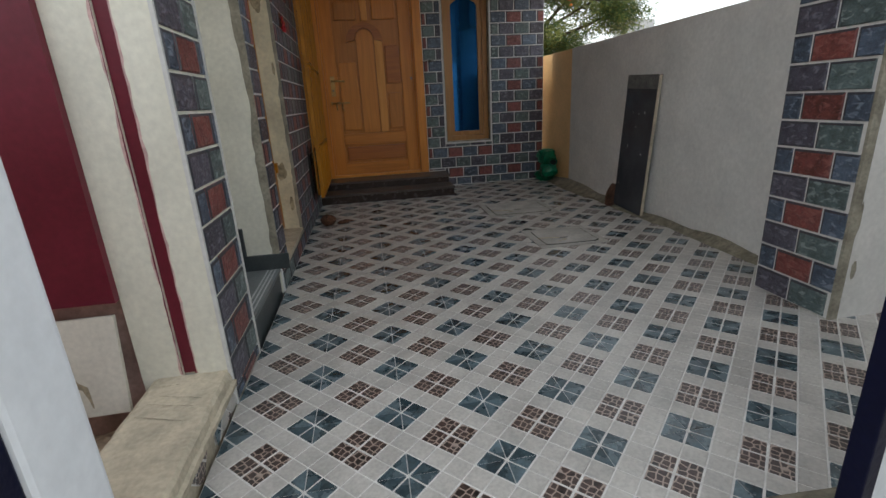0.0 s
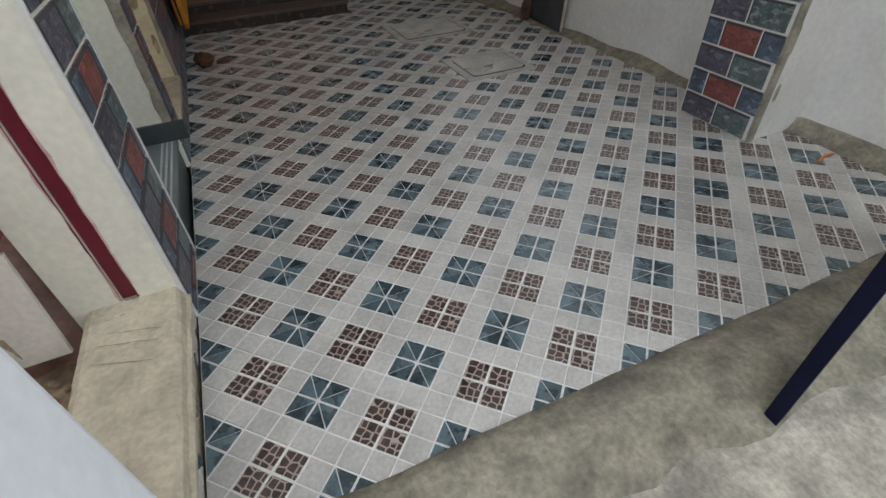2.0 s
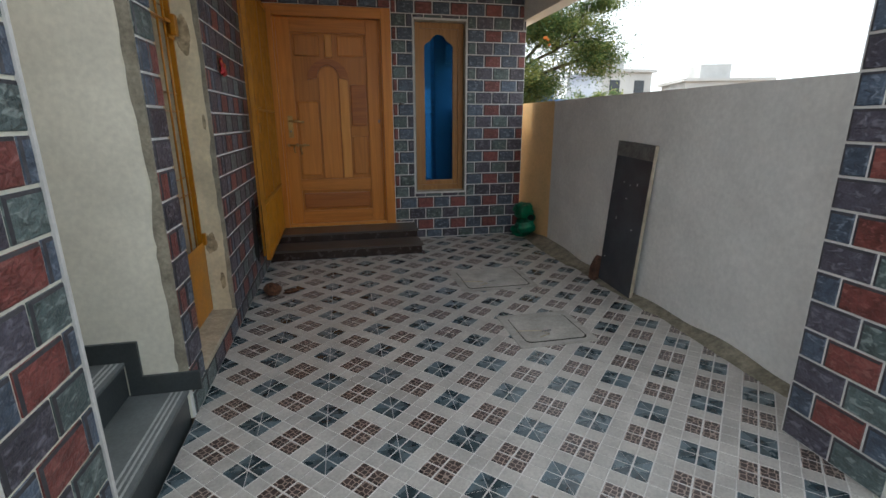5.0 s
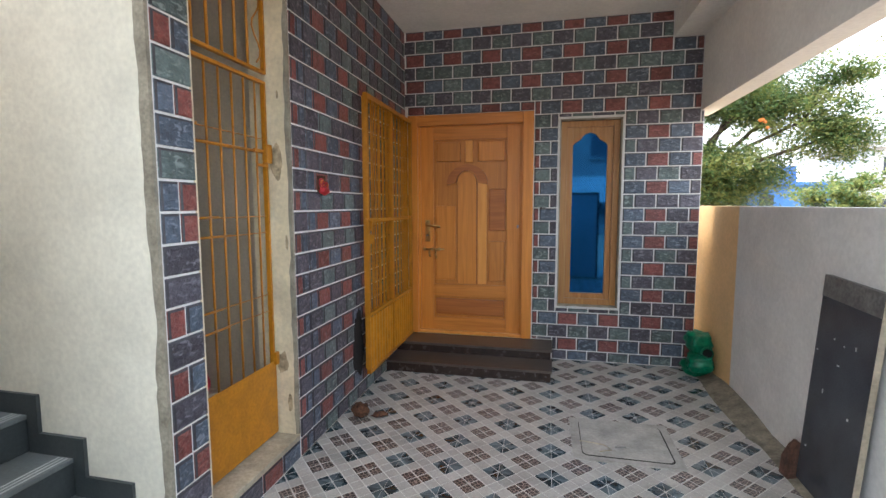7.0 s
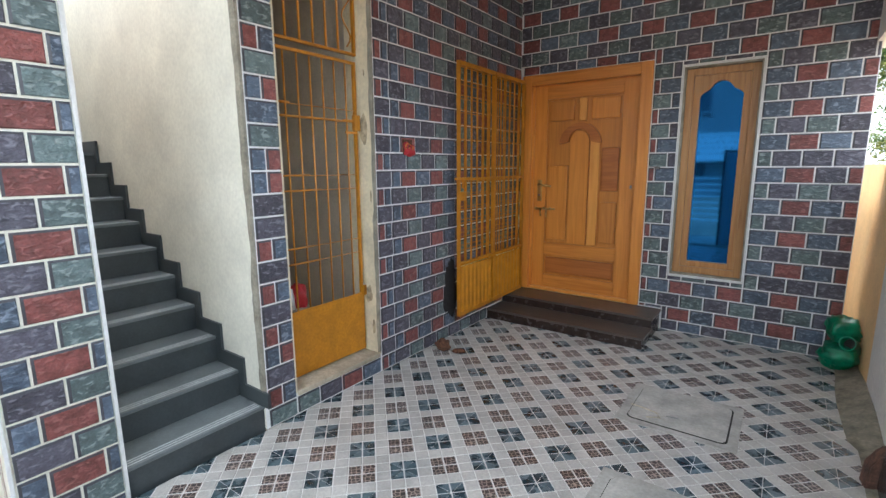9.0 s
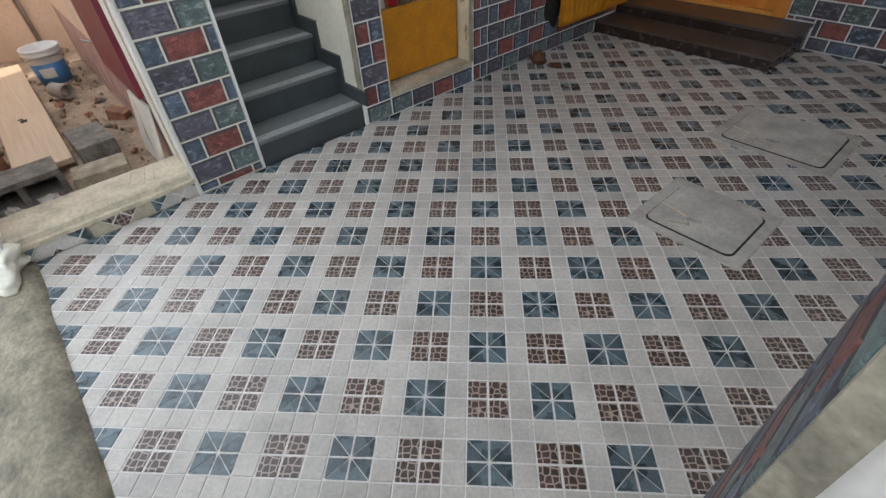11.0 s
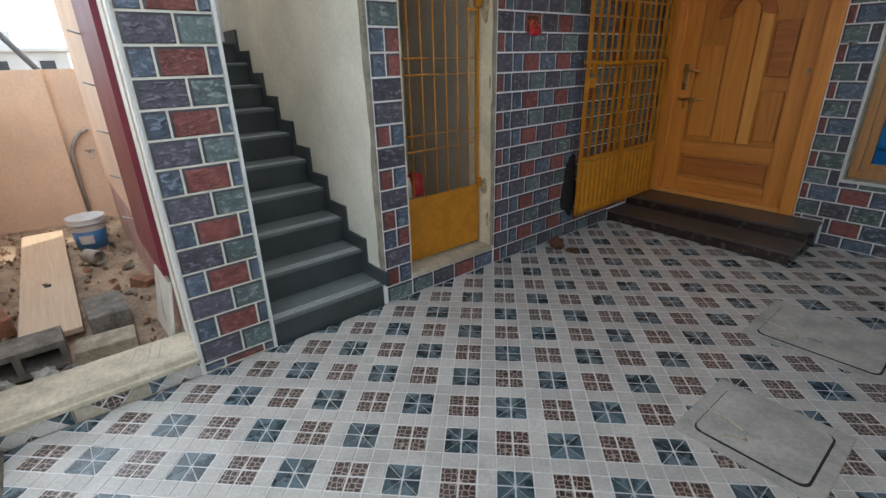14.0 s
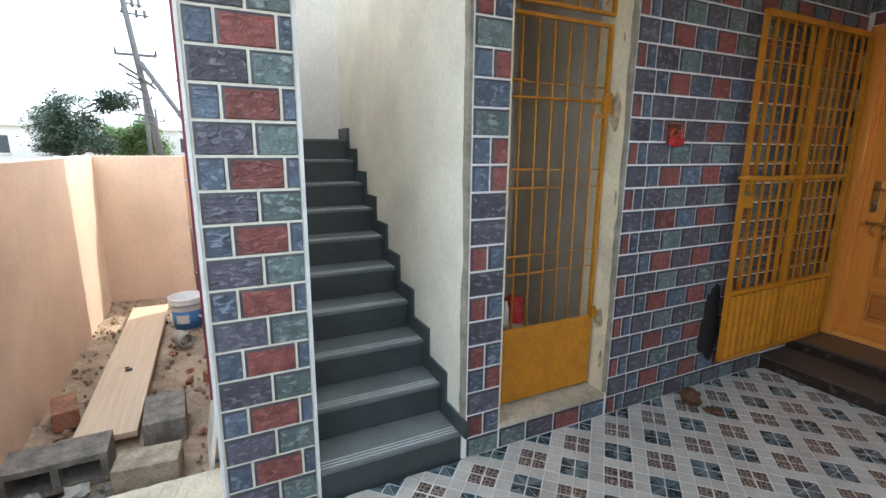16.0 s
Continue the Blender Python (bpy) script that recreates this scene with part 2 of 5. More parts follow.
M["bucket_white"] = mat("white_plastic", (0.72, 0.72, 0.70), 0.4, vary=0.05)
M["bucket_blue"] = mat("blue_print", (0.06, 0.22, 0.50), 0.4, vary=0.08)
M["pvc"] = mat("grey_pipe", (0.36, 0.33, 0.29), 0.45, vary=0.08)
M["hole"] = mat("dark_hollow", (0.02, 0.018, 0.016), 0.9, vary=0.1)
M["coir"] = mat("coconut_fibre", (0.17, 0.075, 0.04), 0.95, vary=0.25, scale=60, bump=0.9, bscale=150)
M["tarp"] = mat("green_sheet", (0.0, 0.22, 0.11), 0.35, vary=0.15, scale=8, bump=0.2, bscale=30)
M["red"] = mat("red_plastic", (0.45, 0.02, 0.03), 0.4, vary=0.1)
M["orange"] = mat("orange_thread", (0.75, 0.22, 0.04), 0.6, vary=0.1)
M["marble"] = mat("stained_marble", (0.74, 0.70, 0.62), 0.3, vary=0.06, scale=3, bump=0.03)
M["vein"] = mat("brown_run", (0.40, 0.33, 0.23), 0.4, vary=0.15, scale=30)
M["bark"] = mat("bark", (0.12, 0.09, 0.065), 0.9, vary=0.2, scale=12, bump=0.6, bscale=40)
M["leaf"] = mat("leaf_green", (0.36, 0.40, 0.12), 0.5, vary=0.2, scale=3, bump=0.05)
M["leaf_dark"] = mat("leaf_dark_green", (0.16, 0.26, 0.09), 0.5, vary=0.2, scale=3, bump=0.05)
M["leaf_far"] = mat("leaf_deep_green", (0.035, 0.075, 0.045), 0.5, vary=0.2, scale=3, bump=0.05)
M["post_paint"] = mat("cool_white_paint", (0.80, 0.83, 0.86), 0.6, vary=0.03, scale=2, bump=0.06, bscale=40)
M["far_white"] = mat("far_wall_paint", (0.62, 0.62, 0.60), 0.85, vary=0.08, scale=0.4, bump=0.02)
for key in ("leaf", "leaf_dark"):
    nt = M[key].node_tree
    pb = nt.nodes["Principled BSDF"]
    thin = nt.nodes.new("ShaderNodeBsdfTranslucent")
    nt.links.new(pb.inputs["Base Color"].links[0].from_socket, thin.inputs["Color"])
    both = nt.nodes.new("ShaderNodeMixShader")
    both.inputs[0].default_value = 0.45
    nt.links.new(pb.outputs[0], both.inputs[1])
    nt.links.new(thin.outputs[0], both.inputs[2])
    nt.links.new(both.outputs[0], nt.nodes["Material Output"].inputs["Surface"])
M["far_dark"] = mat("far_dark_plaster", (0.26, 0.25, 0.235), 0.85, vary=0.1, scale=0.5, bump=0.02)
M["far_blue"] = mat("blue_sheet_roof", (0.07, 0.22, 0.55), 0.5, vary=0.08, scale=1)
M["far_glass"] = mat("far_dark_window", (0.05, 0.06, 0.07), 0.2, vary=0.1)
M["pole_grey"] = mat("pole_concrete", (0.11, 0.11, 0.115), 0.8, vary=0.1)
M["dirty"] = mat("dirty_cover", (0.46, 0.44, 0.40), 0.6, vary=0.1, scale=7, bump=0.2, bscale=60, stain=0.25)
M["room"] = mat("beige_room_paint", (0.62, 0.55, 0.44), 0.8, vary=0.06, scale=2)
glass = bpy.data.materials.new("blue_reflective_glass")
glass.use_nodes = True
gb = glass.node_tree.nodes["Principled BSDF"]
gb.inputs["Base Color"].default_value = (0.010, 0.085, 0.24, 1)
gb.inputs["Metallic"].default_value = 0.9
gb.inputs["Roughness"].default_value = 0.04
M["glass"] = glass


# ---------- mesh helpers ----------
def quad_box(bm, x0, x1, y0, y1, z0, z1, bevel=0.0, mi=0):
    vs = [bm.verts.new(p) for p in ((x0, y0, z0), (x1, y0, z0), (x1, y1, z0), (x0, y1, z0), (x0, y0, z1), (x1, y0, z1), (x1, y1, z1), (x0, y1, z1))]
    fs = [bm.faces.new([vs[i] for i in f]) for f in ((0, 3, 2, 1), (4, 5, 6, 7), (0, 1, 5, 4), (1, 2, 6, 5), (2, 3, 7, 6), (3, 0, 4, 7))]
    for f in fs:
        f.material_index = mi
    if bevel:
        es = list({e for f in fs for e in f.edges})
        bmesh.ops.bevel(bm, geom=es, offset=bevel, segments=2, affect="EDGES", profile=0.6)
    return vs


def boxes(*bs, bevel=0.0):
    bm = bmesh.new()
    for b in bs:
        quad_box(bm, *b, bevel=bevel)
    return bm


def finish(name, bm, materials, smooth=False):
    me = bpy.data.meshes.new(name)
    bmesh.ops.recalc_face_normals(bm, faces=bm.faces)
    bm.to_mesh(me)
    bm.free()
    for m in materials if isinstance(materials, (list, tuple)) else [materials]:
        me.materials.append(m)
    if smooth:
        for p in me.polygons:
            p.use_smooth = True
    return me


def part(name, bm, material, parent, label="", smooth=False):
    ob = new(name, finish(name, bm, material, smooth))
    ob.parent = parent
    if label:
        ob["label"] = label
    return ob


def thing(name, label, category, group="", kind="", bm=None, material=None, smooth=False, m=None):
    ob = new(name, finish(name, bm, material, smooth) if bm else None)
    if m is not None:
        ob.matrix_basis = m
    return tagged(ob, label, category, group, kind)


def tube(bm, pts, r, n=10, taper=None, cap=True):
    """A round bar along points."""
    rings = []
    pts = [Vector(p) for p in pts]
    for i, p in enumerate(pts):
        d = (pts[min(i + 1, len(pts) - 1)] - pts[max(i - 1, 0)]).normalized()
        a = d.orthogonal().normalized()
        if abs(d.z) > 0.7:
            a = (Vector((1, 0, 0)) - d * d.x).normalized()
        b = d.cross(a)
        rr = r if taper is None else r + (taper - r) * i / (len(pts) - 1)
        rings.append([bm.verts.new(p + (a * math.cos(t) + b * math.sin(t)) * rr) for t in (2 * math.pi * k / n for k in range(n))])
    for q, s in zip(rings, rings[1:]):
        for k in range(n):
            bm.faces.new((q[k], q[(k + 1) % n], s[(k + 1) % n], s[k]))
    if cap:
        bm.faces.new(rings[0][::-1])
        bm.faces.new(rings[-1])


def prism(bm, outline, y0, y1):
    """An outline in x and z, drawn out along y."""
    a = [bm.verts.new((x, y0, z)) for x, z in outline]
    b = [bm.verts.new((x, y1, z)) for x, z in outline]
    bm.faces.new(a)
    bm.faces.new(b[::-1])
    n = len(a)
    for i in range(n):
        bm.faces.new((a[i], b[i], b[(i + 1) % n], a[(i + 1) % n]))


def lump(seed, rx, ry, rz, rough=0.25, sub=3):
    bm = bmesh.new()
    bmesh.ops.create_icosphere(bm, subdivisions=sub, radius=1)
    for v in bm.verts:
        k = 1 + rough * noise.noise(v.co * 1.7 + Vector((seed * 3.1, seed, 0))) + rough * 0.5 * noise.noise(v.co * 4.5 + Vector((0, seed * 2.3, 0)))
        v.co = Vector((v.co.x * rx, v.co.y * ry, v.co.z * rz)) * k
    return bm


# main planes of the place
XL, YB, XR, YF = 0.235, 0.070, 2.99, -4.75
ZC = 3.085

# ---------- structure ----------
ground = thing("ground", "dusty brown soil round the house", "ground", kind="structure",
               bm=boxes((-400, 400, -400, 400, -0.6, -0.12)), material=M["sand"])
sub = thing("floor_bed", "cement bed under the porch tiles", "floor", kind="structure",
            bm=boxes((XL, XR, YF, YB, -0.2, -0.008)), material=M["cement"])

# back wall with the openings of door and window
DX0, DX1, DZ1, SILL = 0.27, 1.468, 2.305, 0.185
WX0, WX1, WZ0, WZ1 = 1.702, 2.238, 0.512, 2.222
BX1 = 2.885
bw = boxes((0.0, DX0, YB, YB + 0.22, 0, ZC), (DX1, WX0, YB, YB + 0.22, 0, ZC), (WX1, BX1, YB, YB + 0.22, 0, ZC),
           (DX0, DX1, YB, YB + 0.22, DZ1, ZC), (DX0, DX1, YB, YB + 0.22, -0.1, SILL),
           (WX0, WX1, YB, YB + 0.22, -0.1, WZ0), (WX0, WX1, YB, YB + 0.22, WZ1, ZC))
wall_back = thing("wall_back", "porch wall clad in mixed stone-look tiles with white joints", "wall", kind="structure", bm=bw, material=M["grout"])
# left wall: behind the folding gate, beside the small room and the strip by the stairs
GY0, GY1, GZ0, GZ1 = -2.745, -2.035, 0.135, 2.75
lw = boxes((0.0, XL, GY1, YB, 0, ZC), (0.0, XL, -2.95, GY0, 0, ZC), (0.0, XL, GY0, GY1, -0.1, GZ0), (0.0, XL, GY0, GY1, GZ1, ZC))
wall_left = thing("wall_left", "side wall clad in red and grey stone-look tiles", "wall", kind="structure", bm=lw, material=M["grout"])
# plastered reveal of the small room's door
bm = boxes((0.0, XL + 0.002, GY1 - 0.004, GY1 + 0.012, GZ0, GZ1), (0.0, XL + 0.002, GY0 - 0.01, GY0 + 0.004, GZ0, GZ1))
thing("trim_1", "cream plastered door reveal with dirty raw edges", "trim", kind="structure", bm=bm, material=M["aged"])
thing("trim_2", "bare cement threshold of the side room", "threshold", kind="structure",
      bm=boxes((-0.05, XL + 0.012, GY0 + 0.006, GY1 - 0.006, GZ0 - 0.02, GZ0 + 0.012), bevel=0.006), material=M["cement"])
def smear(name, label, pts, place, material, seed):
    """A thin irregular patch of stain or shade; place turns plan points into the world."""
    rng = random.Random(seed)
    cu, cv, ru, rv = pts
    bm = bmesh.new()
    ring = []
    for k in range(64):
        a = 2 * math.pi * k / 64
        rim = Vector((math.cos(a), math.sin(a), 0.0))
        q = 0.78 + 0.28 * noise.noise(rim * 1.3 + Vector((0, 0, seed))) + 0.10 * noise.noise(rim * 5 + Vector((3, 0, seed))) + 0.02 * rng.uniform(-1, 1)
        ring.append(bm.verts.new(place(cu + ru * q * math.cos(a), cv + rv * q * math.sin(a))))
    bm.faces.new(ring)
    return thing(name, label, "stain", "stains on the reveal", "structure", bm=bm, material=material)


for k, (u, v, ru, rv) in enumerate(((0.15, 1.70, 0.05, 0.12), (0.15, 0.56, 0.04, 0.08), (0.20, 1.25, 0.012, 0.05), (0.19, 0.33, 0.02, 0.06), (0.17, 2.05, 0.008, 0.03))):
    smear("trim_stain", "greasy brown smudge on the plaster reveal", (u, v, ru, rv), lambda a, b: (min(a, XL - 0.004), GY1 - 0.0048, b), M["smudge_shade"], k + 3)
# shade beside the lattice gate, drawn as a flat black patch on the bricks
smear("trim_stain", "black patch for the shade by the lattice gate, low on the tiled wall", (-1.18, 0.43, 0.125, 0.33), lambda a, b: (XL + 0.0092, a, b), M["gate_shade_black"], 31)
# uneven raw plaster margin along the reveal's corner
bm = bmesh.new()
prev = None
for k in range(70):
    z = GZ0 + 0.012 + k * (GZ1 - GZ0 - 0.02) / 69
    w = 0.022 + 0.016 * noise.noise(Vector((z * 4.3, 1.7, 0))) + 0.008 * noise.noise(Vector((z * 17, 4.7, 0)))
    row = [bm.verts.new((XL + 0.003, GY1 - 0.0055, z)), bm.verts.new((XL - w, GY1 - 0.0055, z)), bm.verts.new((XL - w, GY1 - 0.003, z)), bm.verts.new((XL + 0.003, GY1 + 0.012, z))]
    if prev:
        for i in range(4):
            bm.faces.new((prev[i], prev[(i + 1) % 4], row[(i + 1) % 4], row[i]))
    prev = row
thing("trim_edge", "rough cement margin along the door reveal", "trim", kind="structure", bm=bm, material=M["raw_plaster"])
# small room behind the ochre grille gate
rm = boxes((-1.0, -0.9, -2.85, -1.85, 0, 2.9), (-0.9, 0.0, -2.85, -2.80, 0, 2.9), (-0.9, 0.0, -1.93, -1.85, 0, 2.9), (-1.0, 0.0, -2.85, -1.85, 0.0, GZ0), (-1.0, 0.0, -2.85, -1.85, 2.9, 3.0))
thing("wall_side_room", "plain beige walls of the small room behind the grille", "wall", kind="structure", bm=rm, material=M["room"])
# stairwell walls
bm = boxes((-2.1, 0.0, -2.95, -2.86, -0.1, 3.6), (0.0, XL - 0.006, -2.952, -2.93, 0, ZC))
thing("wall_stair_inner", "cream painted stair wall with small stains", "wall", kind="structure", bm=bm, material=M["cream"])
bm = bmesh.new()
prev = None
for k in range(80):
    z = 0.15 + k * (ZC - 0.16) / 79
    w = 0.035 + 0.02 * noise.noise(Vector((z * 3.7, 9.7, 0))) + 0.01 * noise.noise(Vector((z * 15, 2.7, 0)))
    row = [bm.verts.new((XL + 0.003, -2.9545, z)), bm.verts.new((XL - w, -2.9545, z)), bm.verts.new((XL - w, -2.9515, z)), bm.verts.new((XL + 0.003, -2.938, z))]
    if prev:
        for i in range(4):
            bm.faces.new((prev[i], prev[(i + 1) % 4], row[(i + 1) % 4], row[i]))
    prev = row
thing("trim_3", "rough cement margin of the stair wall corner", "trim", kind="structure", bm=bm, material=M["raw_plaster"])
thing("wall_stair_end", "white painted wall at the stair landing", "wall", kind="structure",
      bm=boxes((-2.12, -1.98, -3.72, -2.95, -0.1, 3.2)), material=M["white_wall"])
# outer wall beside the stairs, towards the yard
bm = boxes((-2.94, -0.05, -3.98, -3.70, 0.44, 3.0))
thing("wall_yard_side", "peach painted outer house wall by the yard", "wall", kind="structure", bm=bm, material=M["peach"])
thing("wall_panel_maroon", "glossy maroon painted wall panel", "wall", kind="structure",
      bm=boxes((-0.78, -0.051, -4.027, -3.975, 0.435, 3.0)), material=M["maroon"])
thing("wall_yard_plinth", "dusty pink plinth under the painted yard wall", "wall", kind="structure",
      bm=boxes((-2.93, -0.05, -3.970, -3.71, -0.2, 0.44)), material=M["plinth"])
# front pillar by the stairs
bm = boxes((-0.05, 0.080, -4.0, -3.66, -0.1, ZC), (0.121, XL - 0.004, -4.0, -3.642, -0.1, ZC), (0.079, 0.122, -3.985, -3.66, -0.1, ZC))
pillar_left = thing("pillar_left", "cream pillar whose porch face carries stone-look tiles", "pillar", kind="structure", bm=bm, material=M["cream"])
part("groove_strip", boxes((0.082, 0.119, -3.99, -3.98, 0.14, 3.0)), M["maroon"], pillar_left, "maroon painted groove")
for k, (xa, side) in enumerate(((0.080, -1), (0.121, 1))):
    for nm, mt, wide, yy in (("paint_bleed", "pink", 0.011, -4.0008), ("ragged_edge", "maroon", 0.004, -4.0016)):
        bm = bmesh.new()
        prev = None
        for q in range(120):
            z = 0.14 + q * 2.6 / 119
            w = wide * (0.55 + 0.9 * noise.noise(Vector((z * 6.1, 3.3 * k, wide * 99))) + 0.5 * noise.noise(Vector((z * 21, 5.1 * k, 2))))
            row = [bm.verts.new((xa - side * 0.001, yy, z)), bm.verts.new((xa + side * max(0.0004, w), yy, z))]
            if prev:
                bm.faces.new((prev[0], prev[1], row[1], row[0]) if side > 0 else (prev[1], prev[0], row[0], row[1]))
            prev = row
        part(nm, bm, M[mt], pillar_left, "smudged paint beside the groove")
# right pillar
PRX = 2.668
bm = boxes((PRX + 0.003, XR, -3.972, -3.562, -0.1, ZC))
pillar_right = thing("pillar_right", "white plastered pillar with a stone-look tiled inner face", "pillar", kind="structure", bm=bm, material=M["white_wall"])
thing("trim_4", "raw cement edge of the tiled pillar", "trim", kind="structure",
      bm=boxes((PRX - 0.004, PRX + 0.036, -3.980, -3.966, 0.0, ZC), bevel=0.002), material=M["raw_plaster"])
for k, (u, v, ru, rv) in enumerate(((2.73, 0.95, 0.012, 0.05), (2.715, 0.45, 0.010, 0.09), (2.74, 0.22, 0.016, 0.05), (2.76, 1.35, 0.009, 0.03), (2.72, 1.62, 0.010, 0.07))):
    smear("trim_stain", "mossy grey patch on the white pillar plaster", (u, v, ru, rv), lambda a, b: (a, -3.9736, b), M["raw_plaster"], k + 50)
# compound wall on the right: cream paint, sunlight coloured in yellow-peach towards the back
thing("wall_right", "cream painted compound wall with grime at its foot", "wall", kind="structure",
           bm=boxes((XR, XR + 0.15, -6.4, -0.50, -0.2, 1.44)), material=M["white_wall"])
thing("wall_right_back", "yellow-peach back end of the compound wall, sunlight put into its colour", "wall", kind="structure",
      bm=boxes((XR, XR + 0.15, -0.50, 5.0, -0.2, 1.44)), material=M["yellow_wall"])
# cement fillet along its foot
bm = bmesh.new()
rng = random.Random(4)
prev = None
for k in range(60):
    y = YF + k * (4.95 / 59)
    w = 0.075 + 0.035 * noise.noise(Vector((y * 1.9, 0.3, 0))) + (0.03 if y > -1.3 else 0) + (0.035 if y > -2.4 else 0) + (-0.015 if y < -3.98 else 0)
    hgt = 0.035 + 0.03 * noise.noise(Vector((y * 2.3, 7.3, 0)))
    hgt += 0.03 if y < -3.98 else 0.0
    if -1.2 < y < -0.2:
        hgt += 0.05 * math.sin((y + 1.2) * math.pi)
    row = [bm.verts.new(p) for p in ((XR - w, y, 0.0), (XR - w * 0.5, y, hgt * 0.45), (XR - 0.012, y, max(0.02, hgt)), (XR + 0.01, y, max(0.02, hgt)), (XR + 0.01, y, -0.05), (XR - w, y, -0.05))]
    if prev:
        for i in range(6):
            bm.faces.new((prev[i], prev[(i + 1) % 6], row[(i + 1) % 6], row[i]))
    prev = row
thing("baseboard_cement", "rough dirty cement fillet at the wall foot", "skirting", kind="structure", bm=bm, material=M["mossy"], smooth=True)
# roof slab, beams
thing("ceiling", "plain cream painted porch ceiling", "ceiling", kind="structure",
      bm=boxes((0.0, 3.1, -4.05, YB + 0.3, ZC, ZC + 0.15)), material=M["ceiling"])
thing("ceiling_beam", "cream plastered edge beam over the open side", "beam", kind="structure",
      bm=boxes((2.62, 2.86, -4.05, YB - 0.001, 2.865, ZC - 0.001), (2.86, 3.0, -4.05, YB + 0.3, 2.25, ZC - 0.001)), material=M["ceiling"])
# rooms behind the clad wall, closed
HX = 2.30
bm = boxes((0.0, 0.1, YB + 0.22, 4.0, 0, 3.1), (HX - 0.1, HX, YB + 0.22, 4.0, 0, 3.1), (0.1, HX - 0.1, 3.9, 4.0, 0, 3.1), (0.0, HX, YB + 0.22, 4.0, 3.1, 3.2), (0.1, HX - 0.1, YB + 0.22, 3.9, 0.0, 0.1))
thing("wall_house", "closed rooms of the house behind the porch", "wall", kind="structure", bm=bm, material=M["white_wall"])
thing("wall_house_left", "closed rooms of the house beside the porch", "wall", kind="structure",
      bm=boxes((-2.9, -1.02, -2.86, 4.0, -0.1, 3.3), (-1.02, -0.01, -1.84, 4.0, -0.1, 3.3)), material=M["peach"])
# yard walls, peach
thing("wall_yard_front", "peach compound wall along the street side of the yard", "wall", kind="structure",
      bm=boxes((-3.45, -0.02, -5.1, -4.95, -0.2, 1.40)), material=M["peach"])
thing("wall_yard_end", "peach compound wall closing the yard", "wall", kind="structure",
      bm=boxes((-3.6, -3.45, -5.1, -1.0, -0.2, 1.40), (-3.45, -3.39, -4.40, -4.2, -0.2, 1.40)), material=M["peach"])
# ledge between yard and porch
bm = bmesh.new()
outline = ((-0.02, -0.15), (XL - 0.012, -0.15), (XL - 0.012, 0.072), (XL + 0.010, 0.074), (XL + 0.012, 0.094), (XL + 0.002, 0.100),
           (XL - 0.002, 0.126), (XL - 0.012, 0.136), (0.0, 0.136), (-0.02, 0.124))
prev = None
for k in range(34):
    y = -4.785 + k * 0.785 / 33
    row = []
    for x, z in outline:
        chip = 0.006 * noise.noise(Vector((x * 9, y * 13, z * 30))) + 0.004 * noise.noise(Vector((x * 30, y * 41, z * 50)))
        row.append(bm.verts.new((x + (chip if x > 0.1 and z > 0.08 else 0), y, z + (0.7 * chip if z > 0.11 else 0))))
    n = len(row)
    if prev:
        for i in range(n):
            bm.faces.new((prev[i], prev[(i + 1) % n], row[(i + 1) % n], row[i]))
    else:
        bm.faces.new(row[::-1])
    prev = row
bm.faces.new(prev)
ledge = thing("ledge", "worn cement ledge with a cut-tile riser between yard and porch", "ledge", kind="structure", bm=bm, material=M["cement"])
# scratches drawn across the ledge while it was wet
for y0, y1, x0, x1 in ((-4.12, -4.16, 0.05, 0.19), (-4.16, -4.20, 0.03, 0.18), (-4.22, -4.27, 0.02, 0.17), (-4.07, -4.06, 0.04, 0.09)):
    bm = bmesh.new()
    prev = None
    for k in range(13):
        f = k / 12
        x, y = x0 + (x1 - x0) * f, y0 + (y1 - y0) * f + 0.004 * noise.noise(Vector((f * 6, y0 * 9, 0)))
        w = 0.0011 + 0.001 * noise.noise(Vector((f * 11, y0 * 7, 1)))
        row = [bm.verts.new((x, y - w, 0.1402)), bm.verts.new((x, y + w, 0.1402))]
        if prev:
            bm.faces.new((prev[0], prev[1], row[1], row[0]))
        prev = row
    part("scratch", bm, M["mossy"], ledge, "dark scratch in the cement")
# gate post left, plastered white
thing("gate_post", "white plastered gate post with a bare lower edge", "gate post", kind="structure",
      bm=boxes((-0.03, 0.289, -4.94, -4.79, -0.3, 2.2), bevel=0.012), material=M["post_paint"])
thing("trim_6", "lump of broken white plaster at the gate post foot", "trim", kind="structure",
      bm=lump(9, 0.27, 0.11, 0.075, 0.35, 4), material=M["cream"], smooth=True, m=pose(0.16, -4.85, 0.07))
# apron before the tiles
bm = bmesh.new()
nx, prev = 40, None
for k in range(nx + 1):
    x = -0.1 + k * 3.4 / nx
    row = []
    for y, z in ((YF + 0.018, -0.03), (YF + 0.014, 0.004), (YF - 0.03, 0.026), (YF - 0.11, 0.034), (YF - 0.26, -0.02), (YF - 0.7, -0.075), (YF - 2.2, -0.11), (YF - 2.2, -0.3)):
        row.append(bm.verts.new((x, y + (0.09 if -0.3 < y - YF < -0.2 else 0.012) * noise.noise(Vector((x * 5, y * 3, 1))), z + 0.008 * noise.noise(Vector((x * 7, y * 5, 2))))))
    if prev:
        for i in range(len(row) - 1):
            bm.faces.new((prev[i], prev[i + 1], row[i + 1], row[i])).material_index = 1 if i < 4 else 0
    prev = row
thing("apron", "rough worn concrete ramp before the gate", "ramp", kind="structure", bm=bm, material=[M["concrete"], M["mossy"]], smooth=True)
yard = bmesh.new()
g = 40
